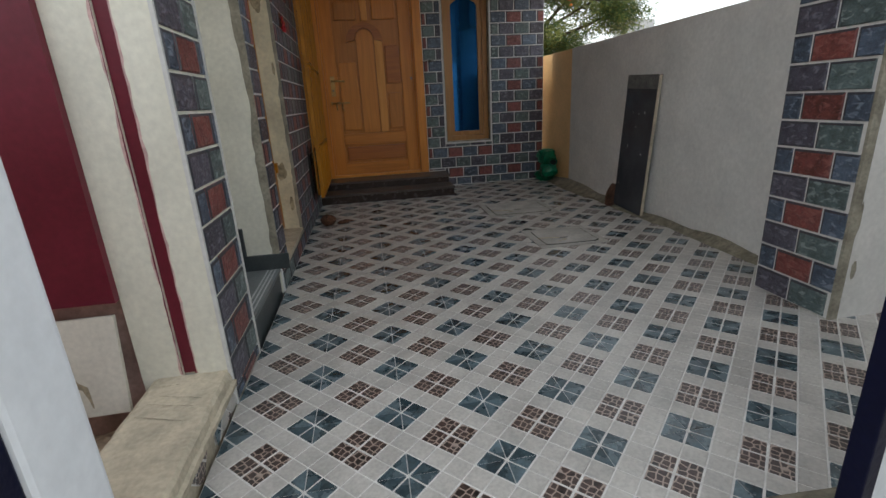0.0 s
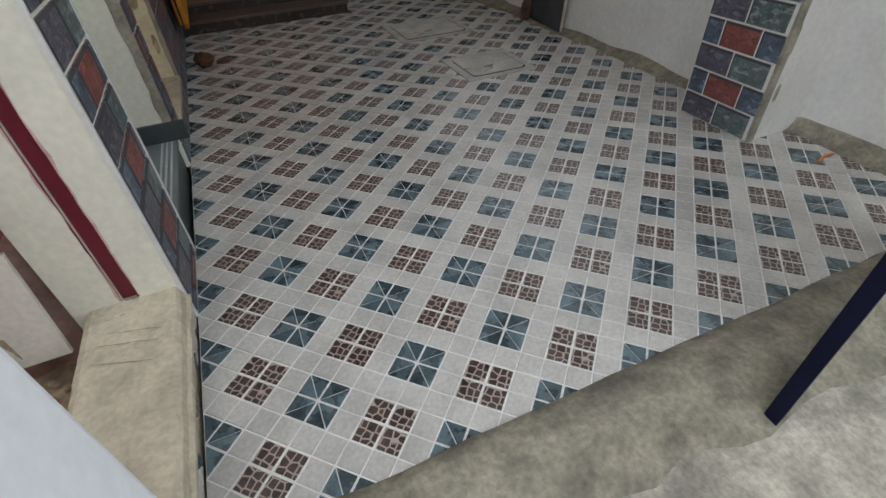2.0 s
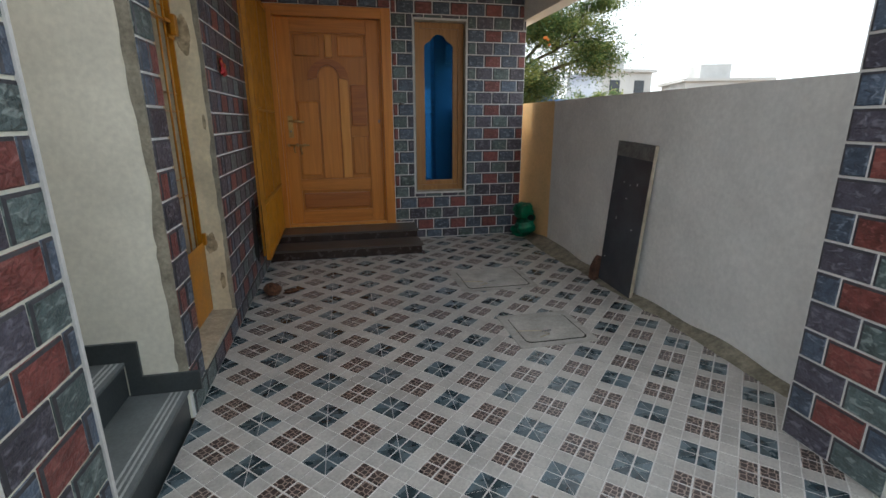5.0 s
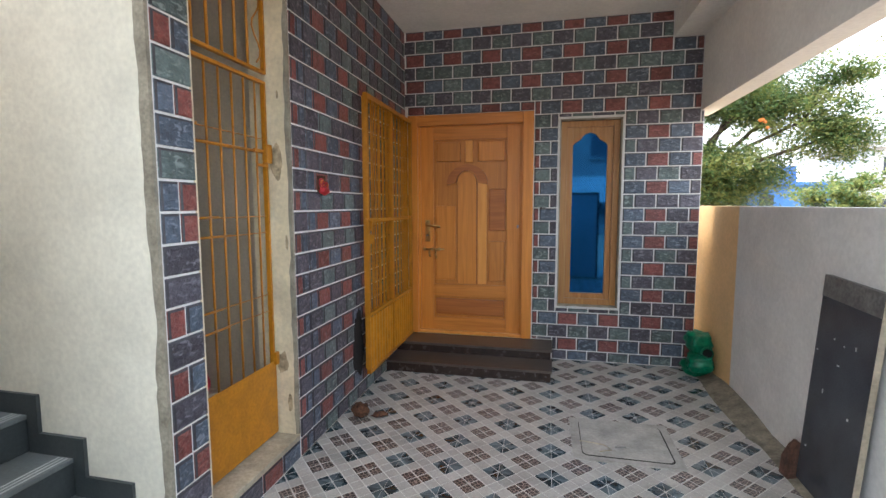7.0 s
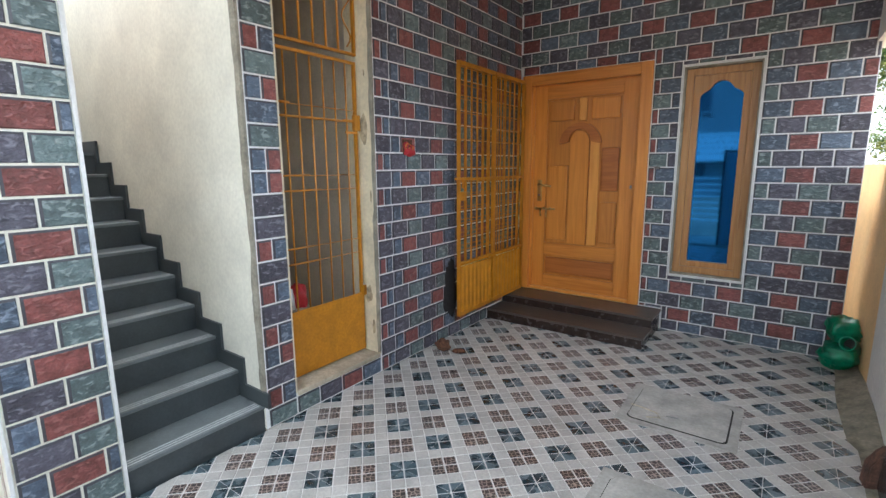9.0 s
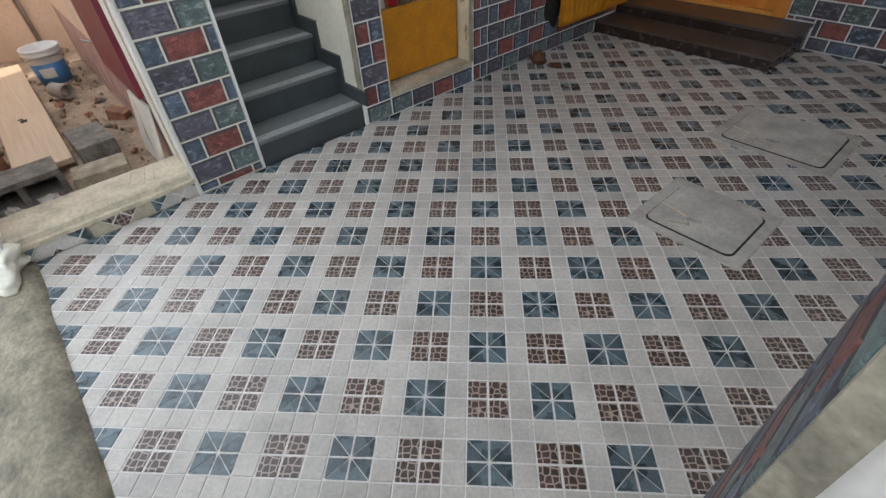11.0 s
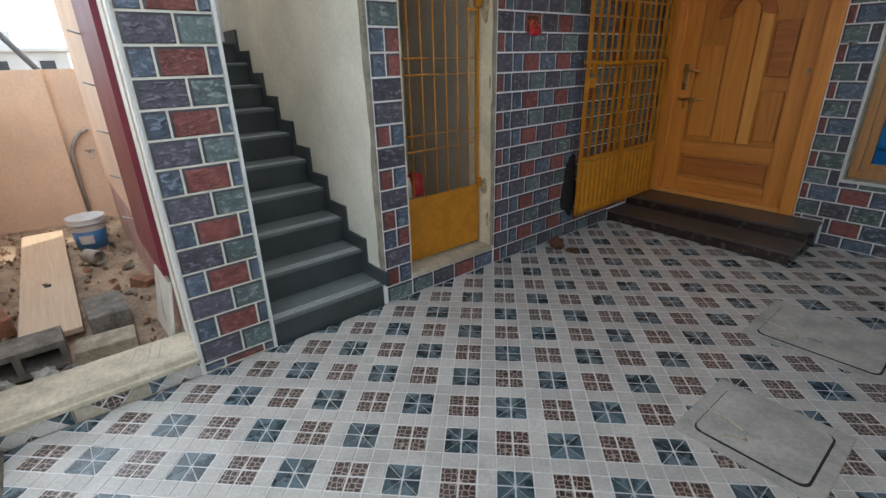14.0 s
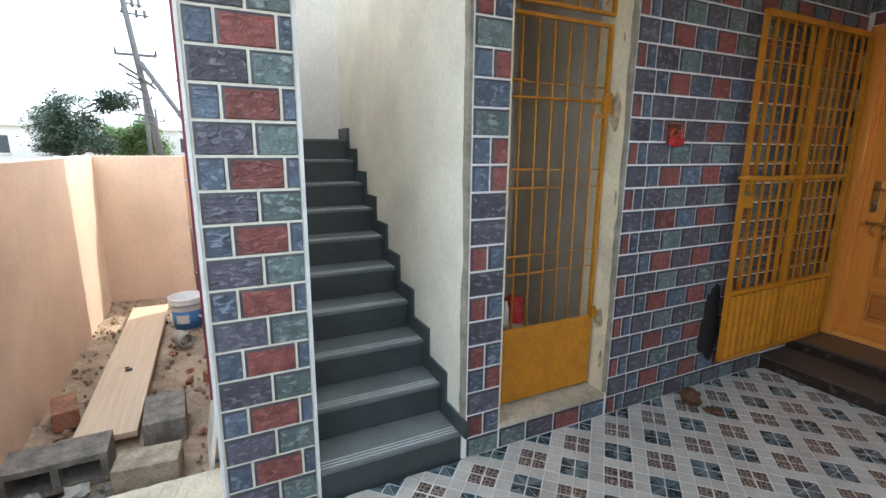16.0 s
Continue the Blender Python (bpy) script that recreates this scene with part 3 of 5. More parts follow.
grid = [[yard.verts.new((-3.5 + 3.52 * i / g, -5.0 + 1.1 * j / 16, -0.06 + 0.035 * noise.noise(Vector((i * 0.4, j * 0.4, 0))) + 0.02 * noise.noise(Vector((i * 1.3, j * 1.3, 3))))) for j in range(17)] for i in range(g + 1)]
for i in range(g):
    for j in range(16):
        yard.faces.new((grid[i][j], grid[i + 1][j], grid[i + 1][j + 1], grid[i][j + 1]))
thing("yard_soil", "loose sandy soil with rubble crumbs in the yard", "soil", kind="structure", bm=yard, material=M["sand"], smooth=True)


# ---------- stairs ----------
stairs = thing("stairs", "grey tiled stair flight with pale grooved nosings", "stairs")
RISE, RUN, NST = 0.1575, 0.2195, 10
SY0, SY1 = -3.641, -2.952
for k in range(NST):
    x1 = XL - 0.004 - RUN * k
    x0 = x1 - RUN if k < NST - 1 else -1.98
    z = 0.145 + RISE * k
    zb = z - RISE if k else -0.05
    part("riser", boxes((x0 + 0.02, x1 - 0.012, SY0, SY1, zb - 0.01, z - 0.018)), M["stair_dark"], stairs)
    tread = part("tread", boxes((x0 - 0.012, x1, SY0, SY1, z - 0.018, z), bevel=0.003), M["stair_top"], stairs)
    if k < NST - 1:
        for q in range(3):
            xx = x1 - 0.022 - 0.02 * q
            part("nosing_line", boxes((xx - 0.004, xx + 0.004, SY0 + 0.004, SY1 - 0.02, z, z + 0.0015)), M["line_pale"], tread)
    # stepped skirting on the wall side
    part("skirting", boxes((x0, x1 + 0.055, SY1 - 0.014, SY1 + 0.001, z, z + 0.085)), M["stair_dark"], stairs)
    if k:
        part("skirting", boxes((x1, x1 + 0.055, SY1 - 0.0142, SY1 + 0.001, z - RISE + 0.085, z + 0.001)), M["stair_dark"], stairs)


# ---------- door with frame ----------
def carved_door():
    d = thing("main_door", "carved teak front door with arched panel, closed", "door")
    y = YB
    fr = part("door_frame", boxes((DX0, DX0 + 0.095, y - 0.03, y + 0.16, SILL, DZ1), (DX1 - 0.095, DX1, y - 0.03, y + 0.16, SILL, DZ1), bevel=0.006), M["door_wood"], d)
    part("frame_head", boxes((DX0 + 0.095, DX1 - 0.095, y - 0.03, y + 0.16, DZ1 - 0.10, DZ1), bevel=0.006), M["door_wood_x"], fr)
    part("threshold", boxes((DX0 + 0.095, DX1 - 0.095, y - 0.01, y + 0.16, SILL - 0.002, SILL + 0.03), bevel=0.005), M["door_pale"], fr)
    for s, x in ((1, DX0 + 0.095), (-1, DX1 - 0.095)):
        part("frame_bead", boxes((min(x, x + s * 0.022), max(x, x + s * 0.022), y + 0.01, y + 0.05, SILL + 0.03, DZ1 - 0.10), bevel=0.004), M["door_wood"], fr)
    lx0, lx1, lz0, lz1 = DX0 + 0.117, DX1 - 0.117, SILL + 0.03, DZ1 - 0.10
    ly = y + 0.05
    # recessed ground in darker teak: shade of the gaps put into the colour
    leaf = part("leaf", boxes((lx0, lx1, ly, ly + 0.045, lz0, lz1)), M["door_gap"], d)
    w = lx1 - lx0
    cx = (lx0 + lx1) / 2
    # stiles and rails stand proud of the ground of the leaf
    for a, b in ((lx0, lx0 + 0.125), (lx1 - 0.125, lx1)):
        part("stile", boxes((a, b, ly - 0.02, ly, lz0, lz1), bevel=0.004), M["door_wood"], leaf)
    part("rail", boxes((lx0 + 0.125, lx1 - 0.125, ly - 0.02, ly, lz1 - 0.13, lz1), bevel=0.004), M["door_wood_x"], leaf)
    part("rail", boxes((lx0 + 0.125, lx1 - 0.125, ly - 0.02, ly, lz0, lz0 + 0.13), bevel=0.004), M["door_wood_x"], leaf)
    part("rail", boxes((lx0 + 0.125, lx1 - 0.125, ly - 0.02, ly, lz0 + 0.34, lz0 + 0.46), bevel=0.004), M["door_wood_x"], leaf)
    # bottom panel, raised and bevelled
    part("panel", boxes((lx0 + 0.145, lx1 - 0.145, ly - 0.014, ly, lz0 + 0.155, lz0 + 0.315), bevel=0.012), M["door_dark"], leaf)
    # middle: two long staves, under an arch
    pz0, pz1 = lz0 + 0.47, lz0 + 1.45
    outline = [(cx - 0.115, pz0), (cx + 0.065, pz0)]
    for k in range(13):
        t = math.pi * k / 12
        outline.append((cx - 0.025 + 0.09 * math.cos(t), pz1 + 0.10 * math.sin(t)))
    bm = bmesh.new()
    prism(bm, outline, ly - 0.02, ly)
    part("arched_stave", bm, M["door_wood"], leaf)
    part("stave", boxes((cx + 0.078, cx + 0.165, ly - 0.018, ly, pz0, pz1), bevel=0.004), M["door_pale"], leaf)
    # dark teak strips stand in for the shade in the grooves
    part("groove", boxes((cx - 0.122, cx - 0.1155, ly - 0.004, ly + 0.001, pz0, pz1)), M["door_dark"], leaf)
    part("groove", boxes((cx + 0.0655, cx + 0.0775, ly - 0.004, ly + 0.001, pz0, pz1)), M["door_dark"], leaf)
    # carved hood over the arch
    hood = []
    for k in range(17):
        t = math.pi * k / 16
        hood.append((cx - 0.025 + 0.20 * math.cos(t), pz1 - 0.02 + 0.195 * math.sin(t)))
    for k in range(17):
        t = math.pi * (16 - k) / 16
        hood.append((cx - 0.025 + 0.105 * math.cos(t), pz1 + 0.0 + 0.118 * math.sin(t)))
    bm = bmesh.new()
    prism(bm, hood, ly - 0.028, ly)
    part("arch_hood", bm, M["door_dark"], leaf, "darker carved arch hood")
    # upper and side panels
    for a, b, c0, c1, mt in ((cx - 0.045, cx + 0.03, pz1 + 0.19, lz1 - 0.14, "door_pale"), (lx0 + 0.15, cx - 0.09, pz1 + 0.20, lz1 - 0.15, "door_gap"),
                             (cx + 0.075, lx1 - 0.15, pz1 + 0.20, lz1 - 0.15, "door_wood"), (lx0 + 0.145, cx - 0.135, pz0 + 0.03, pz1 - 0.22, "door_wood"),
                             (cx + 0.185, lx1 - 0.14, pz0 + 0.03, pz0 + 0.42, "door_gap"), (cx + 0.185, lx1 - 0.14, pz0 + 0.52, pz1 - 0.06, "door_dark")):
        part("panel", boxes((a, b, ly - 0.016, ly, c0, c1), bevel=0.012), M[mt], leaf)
    # lever lock and sliding latch
    hx, hz = lx0 + 0.065, lz0 + 0.99
    part("handle_plate", boxes((hx - 0.024, hx + 0.024, ly - 0.027, ly - 0.019, hz - 0.11, hz + 0.10), bevel=0.004), M["brass"], leaf, "brass lock plate")
    bm = bmesh.new()
    tube(bm, [(hx, ly - 0.024, hz + 0.05), (hx, ly - 0.068, hz + 0.05), (hx + 0.015, ly - 0.074, hz + 0.05), (hx + 0.06, ly - 0.074, hz + 0.048), (hx + 0.135, ly - 0.068, hz + 0.040)], 0.0105)
    part("lever", bm, M["brass"], leaf, "brass door lever", True)
    bm = bmesh.new()
    bmesh.ops.create_cone(bm, cap_ends=True, segments=16, radius1=0.011, radius2=0.010, depth=0.012, matrix=pose(hx, ly - 0.032, hz - 0.05, 90, 0, 0))
    part("keyhole", bm, M["steel"], leaf, "steel lock cylinder", True)
    bm = bmesh.new()
    tube(bm, [(hx - 0.045, ly - 0.036, hz - 0.185), (hx + 0.17, ly - 0.036, hz - 0.185)], 0.008)
    part("latch_bolt", bm, M["brass"], leaf, "brass sliding bolt", True)
    for xx in (hx - 0.03, hx + 0.05, hx + 0.12):
        part("latch_staple", boxes((xx - 0.009, xx + 0.009, ly - 0.047, ly - 0.019, hz - 0.20, hz - 0.17), bevel=0.003), M["brass"], leaf)
    for xx, dz in ((hx + 0.02, 0.07), (hx + 0.085, 0.085)):
        bm = bmesh.new()
        tube(bm, [(xx, ly - 0.04, hz - 0.19), (xx, ly - 0.046, hz - 0.19 - dz * 0.6), (xx + 0.006, ly - 0.042, hz - 0.19 - dz)], 0.0075, 8)
        part("latch_hasp", bm, M["brass"], leaf, smooth=True)
    part("knob", boxes((lx1 - 0.03, lx1 - 0.012, ly - 0.03, ly - 0.01, lz0 + 1.02, lz0 + 1.05), bevel=0.004), M["steel"], leaf)


carved_door()

# door steps of polished brown granite
for nm, b in (("lower", (XL + 0.003, 1.665, -0.568, -0.27, 0.0, 0.10)), ("upper", (XL + 0.003, 1.665, -0.27, YB - 0.004, 0.0, SILL - 0.003))):
    s = thing("door_step", "dark brown polished granite step, dusty on top", "step", "granite door steps")
    x0, x1, y0, y1, z0, z1 = b
    part("riser", boxes((x0, x1 - 0.012, y0 + 0.012, y1, z0, z1 - 0.022)), M["granite"], s)
    part("tread", boxes((x0, x1, y0, y1, z1 - 0.022, z1), bevel=0.004), M["dusty"], s, "dusty granite tread")


# ---------- window ----------
def arched_window():
    w = thing("window", "narrow teak window with blue reflective glass and scalloped head", "window")
    y = YB
    t = 0.013
    part("border", boxes((WX0 - t, WX0, y - 0.012, y + 0.004, WZ0 - t, WZ1 + t), (WX1, WX1 + t, y - 0.012, y + 0.004, WZ0 - t, WZ1 + t),
                         (WX0, WX1, y - 0.012, y + 0.004, WZ1, WZ1 + t), (WX0, WX1, y - 0.012, y + 0.004, WZ0 - t, WZ0)), M["bucket_white"], w, "white border strip")
    part("reveal", boxes((WX0, WX0 + 0.012, y, y + 0.10, WZ0, WZ1), (WX1 - 0.012, WX1, y, y + 0.10, WZ0, WZ1), (WX0 + 0.012, WX1 - 0.012, y, y + 0.10, WZ1 - 0.012, WZ1), (WX0 + 0.012, WX1 - 0.012, y, y + 0.10, WZ0, WZ0 + 0.012)), M["raw_plaster"], w)
    yy = y + 0.085
    f = 0.055
    a, b, c, d = WX0 + 0.012, WX1 - 0.012, WZ0 + 0.012, WZ1 - 0.012
    part("window_frame", boxes((a, a + f, yy - 0.03, yy + 0.05, c, d), (b - f, b, yy - 0.03, yy + 0.05, c, d), (a + f, b - f, yy - 0.03, yy + 0.05, d - f, d), (a + f, b - f, yy - 0.03, yy + 0.05, c, c + f), bevel=0.004), M["frame_wood"], w)
    # sash with a scalloped head
    sx0, sx1, sz0, sz1 = a + f, b - f, c + f, d - f
    s = 0.05
    sash = part("sash", boxes((sx0, sx0 + s, yy - 0.01, yy + 0.035, sz0, sz1), (sx1 - s, sx1, yy - 0.01, yy + 0.035, sz0, sz1), (sx0 + s, sx1 - s, yy - 0.01, yy + 0.035, sz0, sz0 + s), bevel=0.004), M["frame_wood"], w)
    gx0, gx1 = sx0 + s, sx1 - s
    cx, hw = (gx0 + gx1) / 2, (gx1 - gx0) / 2
    bm = bmesh.new()
    low = []
    for k in range(25):
        u = -1 + 2 * k / 24
        au = abs(u)
        z = sz1 - 0.165 + (0.115 * math.sqrt(max(0, 1 - (au / 0.62) ** 2)) if au < 0.55 else 0.115 * math.sqrt(1 - (0.55 / 0.62) ** 2) * (1 - (au - 0.55) / 0.45) ** 0.6)
        low.append((cx + u * hw, z))
    prism(bm, low + [(gx1, sz1), (gx0, sz1)], yy - 0.01, yy + 0.035)
    part("head", bm, M["frame_wood"], sash)
    part("pane", boxes((gx0 - 0.01, gx1 + 0.01, yy + 0.012, yy + 0.018, sz0 + s - 0.01, sz1 - 0.02)), M["glass"], sash, "blue reflective pane")
    part("backing", boxes((gx0 - 0.012, gx1 + 0.012, yy + 0.03, yy + 0.036, sz0 + s - 0.012, sz1 - 0.012)), M["hole"], sash)


arched_window()
# bolt eye in the wall beside the window
bm = bmesh.new()
tube(bm, [(1.545, YB, 1.42), (1.545, YB - 0.05, 1.42), (1.56, YB - 0.07, 1.42), (1.58, YB - 0.06, 1.42)], 0.012)
thing("wall_stop", "small dark metal door stop on the tiled wall", "door stop", bm=bm, material=M["steel"], smooth=True)


# ---------- ochre folding lattice gate ----------
def lattice_gate():
    g = thing("lattice_gate", "ochre painted steel lattice gate folded open against the wall", "gate")
    g.matrix_basis = pose(0.312, -0.045, 0, 0, 0, 0.6)
    x = 0.0
    y0, y1, z0, z1 = -1.13, 0.03, 0.195, 2.25
    mid = (y0 + y1) / 2
    for a, b, ox in ((y0, mid - 0.003, 0.0), (mid + 0.003, y1, 0.0)):
        leaf = part("leaf_frame", boxes((x - 0.015, x + 0.015, a, a + 0.015, z0, z1), (x - 0.015, x + 0.015, b - 0.015, b, z0, z1), (x - 0.004, x + 0.015, a, b, z1 - 0.032, z1), (x - 0.015, x + 0.015, a, b, z0, z0 + 0.03), (x - 0.015, x + 0.015, a, b, 0.63, 0.655), (x - 0.015, x + 0.015, a, b, 1.33, 1.35)), M["yellow"], g)
        n = 5
        for k in range(n):
            yy = a + 0.03 + (b - a - 0.06) * (k + 1) / (n + 1)
            part("bar", boxes((x - 0.006, x + 0.006, yy - 0.0036, yy + 0.0036, 0.65, z1 - 0.03)), M["yellow"], leaf)
        for k in range(13):
            zz = 0.755 + k * 0.113
            part("cross_bar", boxes((x - 0.012, x - 0.006, a + 0.03, b - 0.03, zz - 0.0031, zz + 0.0031)), M["yellow"], leaf)
        # corrugated lower sheet
        bm = bmesh.new()
        m, prev = 33, None
        for k in range(m):
            yy = a + 0.03 + (b - a - 0.06) * k / (m - 1)
            xx = x + 0.004 + (0.010 if (k // 2) % 2 else 0.0)
            r = [bm.verts.new(p) for p in ((xx, yy, z0 + 0.03), (xx, yy, 0.62), (xx - 0.003, yy, 0.62), (xx - 0.003, yy, z0 + 0.03))]
            if prev:
                for i in range(4):
                    bm.faces.new((prev[i], prev[(i + 1) % 4], r[(i + 1) % 4], r[i]))
            prev = r
        part("lower_sheet", bm, M["yellow"], leaf)
    # the inner pair of leaves folds flat behind the outer pair
    for a, b in ((y0 + 0.05, mid - 0.02), (mid + 0.03, y1 - 0.015)):
        inner = part("inner_leaf_frame", boxes((x - 0.045, x - 0.028, a, a + 0.016, z0 + 0.02, z1 - 0.01), (x - 0.045, x - 0.028, b - 0.016, b, z0 + 0.02, z1 - 0.01), (x - 0.045, x - 0.028, a + 0.016, b - 0.016, z1 - 0.03, z1 - 0.01), (x - 0.045, x - 0.028, a + 0.016, b - 0.016, z0 + 0.02, z0 + 0.04), (x - 0.045, x - 0.028, a + 0.016, b - 0.016, 0.62, 0.64)), M["yellow"], g)
        for k in range(4):
            yy = a + (b - a) * (k + 1) / 5
            part("bar", boxes((x - 0.042, x - 0.032, yy - 0.0027, yy + 0.0027, 0.64, z1 - 0.03)), M["yellow"], inner)
        for k in range(13):
            zz = 0.79 + k * 0.108
            part("cross_bar", boxes((x - 0.032, x - 0.027, a + 0.016, b - 0.016, zz - 0.0023, zz + 0.0023)), M["yellow"], inner)
    part("bolt", boxes((x + 0.012, x + 0.035, y0 - 0.07, y0 + 0.16, 1.34, 1.356), (x + 0.014, x + 0.03, y0 + 0.03, y0 + 0.05, 1.27, 1.36)), M["yellow"], g)
    part("lock_box", boxes((x - 0.02, x + 0.025, y0 + 0.005, y0 + 0.09, 1.17, 1.24), bevel=0.004), M["yellow"], g)


lattice_gate()


# ---------- ochre grille gate of the side room ----------
def bar_gate():
    g = thing("bar_gate", "ochre steel bar gate with solid lower plate, shut", "gate")
    x = 0.10
    y0, y1, z0, z1 = GY0 + 0.045, GY1 - 0.02, GZ0 + 0.025, 2.115
    part("gate_frame", boxes((x - 0.012, x + 0.012, y0, y0 + 0.014, z0, z1), (x - 0.012, x + 0.012, y1 - 0.014, y1, z0, z1), (x - 0.012, x + 0.012, y0 + 0.014, y1 - 0.014, z1 - 0.016, z1), (x - 0.012, x + 0.012, y0 + 0.014, y1 - 0.014, z0, z0 + 0.016)), M["yellow"], g)
    part("lower_plate", boxes((x + 0.014, x + 0.018, y0 + 0.002, y1 - 0.002, z0 + 0.003, 0.58)), M["yellow"], g, "solid ochre lower plate")
    for k in range(6):
        yy = y0 + 0.026 + (y1 - y0 - 0.052) * (k + 0.8) / 6.4
        bm = bmesh.new()
        tube(bm, [(x, yy, 0.54), (x, yy, z1 - 0.02)], 0.0058, 8)
        part("bar", bm, M["yellow"], g, smooth=True)
    for zz, f in ((0.87, 0.45), (0.965, 0.38), (1.31, 0.5), (1.40, 0.38), (1.74, 0.96), (1.815, 0.2)):
        bm = bmesh.new()
        tube(bm, [(x + 0.01, y0 + 0.01, zz), (x + 0.01, y0 + (y1 - y0) * f - 0.01, zz)], 0.006, 6)
        part("cross_bar", bm, M["yellow"], g, smooth=True)
        bm = bmesh.new()
        tube(bm, [(x - 0.008, y0 + 0.01, zz - 0.004), (x - 0.008, y1 - 0.01, zz - 0.004)], 0.0032, 6)
        part("thin_rod", bm, M["yellow"], g, smooth=True)
    for q, zz in ((0.13, 1.735), (0.11, 1.66)):
        part("hasp", boxes((x + 0.014, x + 0.022, y1 - q, y1 - 0.02, zz, zz + 0.015)), M["yellow"], g)
    part("lock", boxes((x + 0.014, x + 0.04, y1 - 0.05, y1 + 0.0, 1.68, 1.78), bevel=0.004), M["yellow"], g)
    part("hinge", boxes((x + 0.014, x + 0.034, y1 - 0.02, y1 + 0.01, 0.56, 0.63), bevel=0.004), M["yellow"], g)
    t = thing("transom_grille", "ochre steel grille above the side room gate", "grille")
    part("grille_frame", boxes((x - 0.012, x + 0.012, y0, y1 + 0.01, 2.155, 2.17), (x - 0.012, x + 0.012, y0, y1 + 0.01, GZ1 - 0.03, GZ1), (x - 0.012, x + 0.012, y1 - 0.004, y1 + 0.01, 2.17, GZ1 - 0.03), (x - 0.012, x + 0.012, y0, y0 + 0.014, 2.17, GZ1 - 0.03)), M["yellow"], t)
    for k in range(5):
        yy = y0 + 0.03 + (y1 - y0 - 0.06) * (k + 1) / 6
        bm = bmesh.new()
        tube(bm, [(x, yy, 2.16), (x, yy, GZ1 - 0.02)], 0.0075, 8)
        part("bar", bm, M["yellow"], t, smooth=True)
    bm = bmesh.new()
    pts = [(x + 0.006, y1 - 0.06 + 0.035 * math.sin(k * 0.9), 2.2 + k * 0.035) for k in range(15)]
    tube(bm, pts, 0.005, 6)
    part("scroll", bm, M["yellow"], t, smooth=True)


bar_gate()

# ---------- loose things on the porch ----------
for n, (x0, x1, y0, y1) in (("square", (1.925, 2.305, -2.60, -2.25)), ("oblong", (1.83, 2.33, -1.65, -1.225))):
    c = thing("manhole_cover", f"{n} cement-smeared inspection cover set into the tiles", "manhole cover", "inspection covers")
    o = 0.055
    part("rim", boxes((x0 - o, x1 + o, y0 - o, y1 + o, -0.01, 0.006), bevel=0.004), M["dirty"], c)
    for nm, box, mt in (("joint", (x0 - 0.001, x1 + 0.008, y0 - 0.009, y1 + 0.001, -0.01, 0.0072), "hole"), ("lid", (x0 + 0.003, x1 - 0.001, y0 + 0.001, y1 - 0.002, -0.01, 0.0105), "dirty")):
        bm = boxes(box)
        vert = [e for e in bm.edges if abs(e.verts[0].co.z - e.verts[1].co.z) > 0.01]
        bmesh.ops.bevel(bm, geom=vert, offset=0.035, segments=5, profile=0.5, affect="EDGES")
        part(nm, bm, M[mt], c, "dark open joint" if nm == "joint" else "")
    bm = bmesh.new()
    wy = y0 + 0.06
    tube(bm, [(x0 - 0.01, wy + 0.09, 0.012), (x0 + 0.07, wy + 0.075, 0.014), (x0 + 0.14, wy + 0.06, 0.013), (x0 + 0.17, wy + 0.01, 0.013), (x0 + 0.10, wy - 0.02, 0.012)], 0.004, 6)
    part("cement_ridge", bm, M["cement"], c, "pale cement smear", smooth=True)
    cx, cy = (x0 * 0.55 + x1 * 0.45), y0 + 0.11
    bm = bmesh.new()
    tube(bm, [(cx - 0.03, cy, 0.006), (cx - 0.03, cy, 0.014), (cx + 0.03, cy + 0.01, 0.014), (cx + 0.03, cy + 0.01, 0.006)], 0.005, 6)
    part("lift_ring", bm, M["steel"], c)

thing("coconut_husk", "brown hairy coconut husk lying on the tiles", "coconut husk", bm=lump(3, 0.062, 0.052, 0.05, 0.35), material=M["coir"], smooth=True, m=pose(0.37, -1.46, 0.047))
bm = lump(5, 0.055, 0.03, 0.016, 0.4)
thing("husk_scrap", "scrap of brown coconut fibre on the tiles", "husk scrap", bm=bm, material=M["coir"], smooth=True, m=pose(0.50, -1.43, 0.014, 0, 0, 30))

# black granite slab leaning on the compound wall
slab = thing("granite_slab", "black granite slab with pale sawn edge leaning on the wall", "stone slab")
slab.matrix_basis = pose(2.912, -2.095, 0.004, 2.5, 2.3, 0)
part("face", boxes((0.0, 0.028, 0.0, 0.43, 0.0, 1.09), bevel=0.002), M["black_granite"], slab)
part("edge", boxes((0.0015, 0.0265, -0.0025, 0.0, 0.003, 1.087)), M["cement"], slab, "pale sawn edge")
bm = boxes((-0.002, 0.0, 0.0, 0.43, 0.985, 1.09))
part("cement_smear", bm, M["slab_dust"], slab, "cement smear along the upper end")
bm = boxes(*[(-0.002, 0.0, y, y + w, z, z + k) for y, z, w, k in ((0.12, 0.80, 0.007, 0.018), (0.20, 0.79, 0.008, 0.006), (0.28, 0.80, 0.005, 0.009), (0.40, 0.71, 0.011, 0.005), (0.22, 0.69, 0.015, 0.006), (0.31, 0.52, 0.006, 0.021), (0.10, 0.48, 0.011, 0.011), (0.38, 0.20, 0.008, 0.008))])
part("specks", bm, M["line_pale"], slab, "white paint specks")
bm = bmesh.new()
prism(bm, [(0.0, 0.0), (0.10, 0.0), (0.105, 0.15), (0.07, 0.20), (0.045, 0.165), (0.01, 0.11)], 0, 0.075)
bmesh.ops.bevel(bm, geom=bm.edges[:], offset=0.006, segments=2, affect="EDGES")
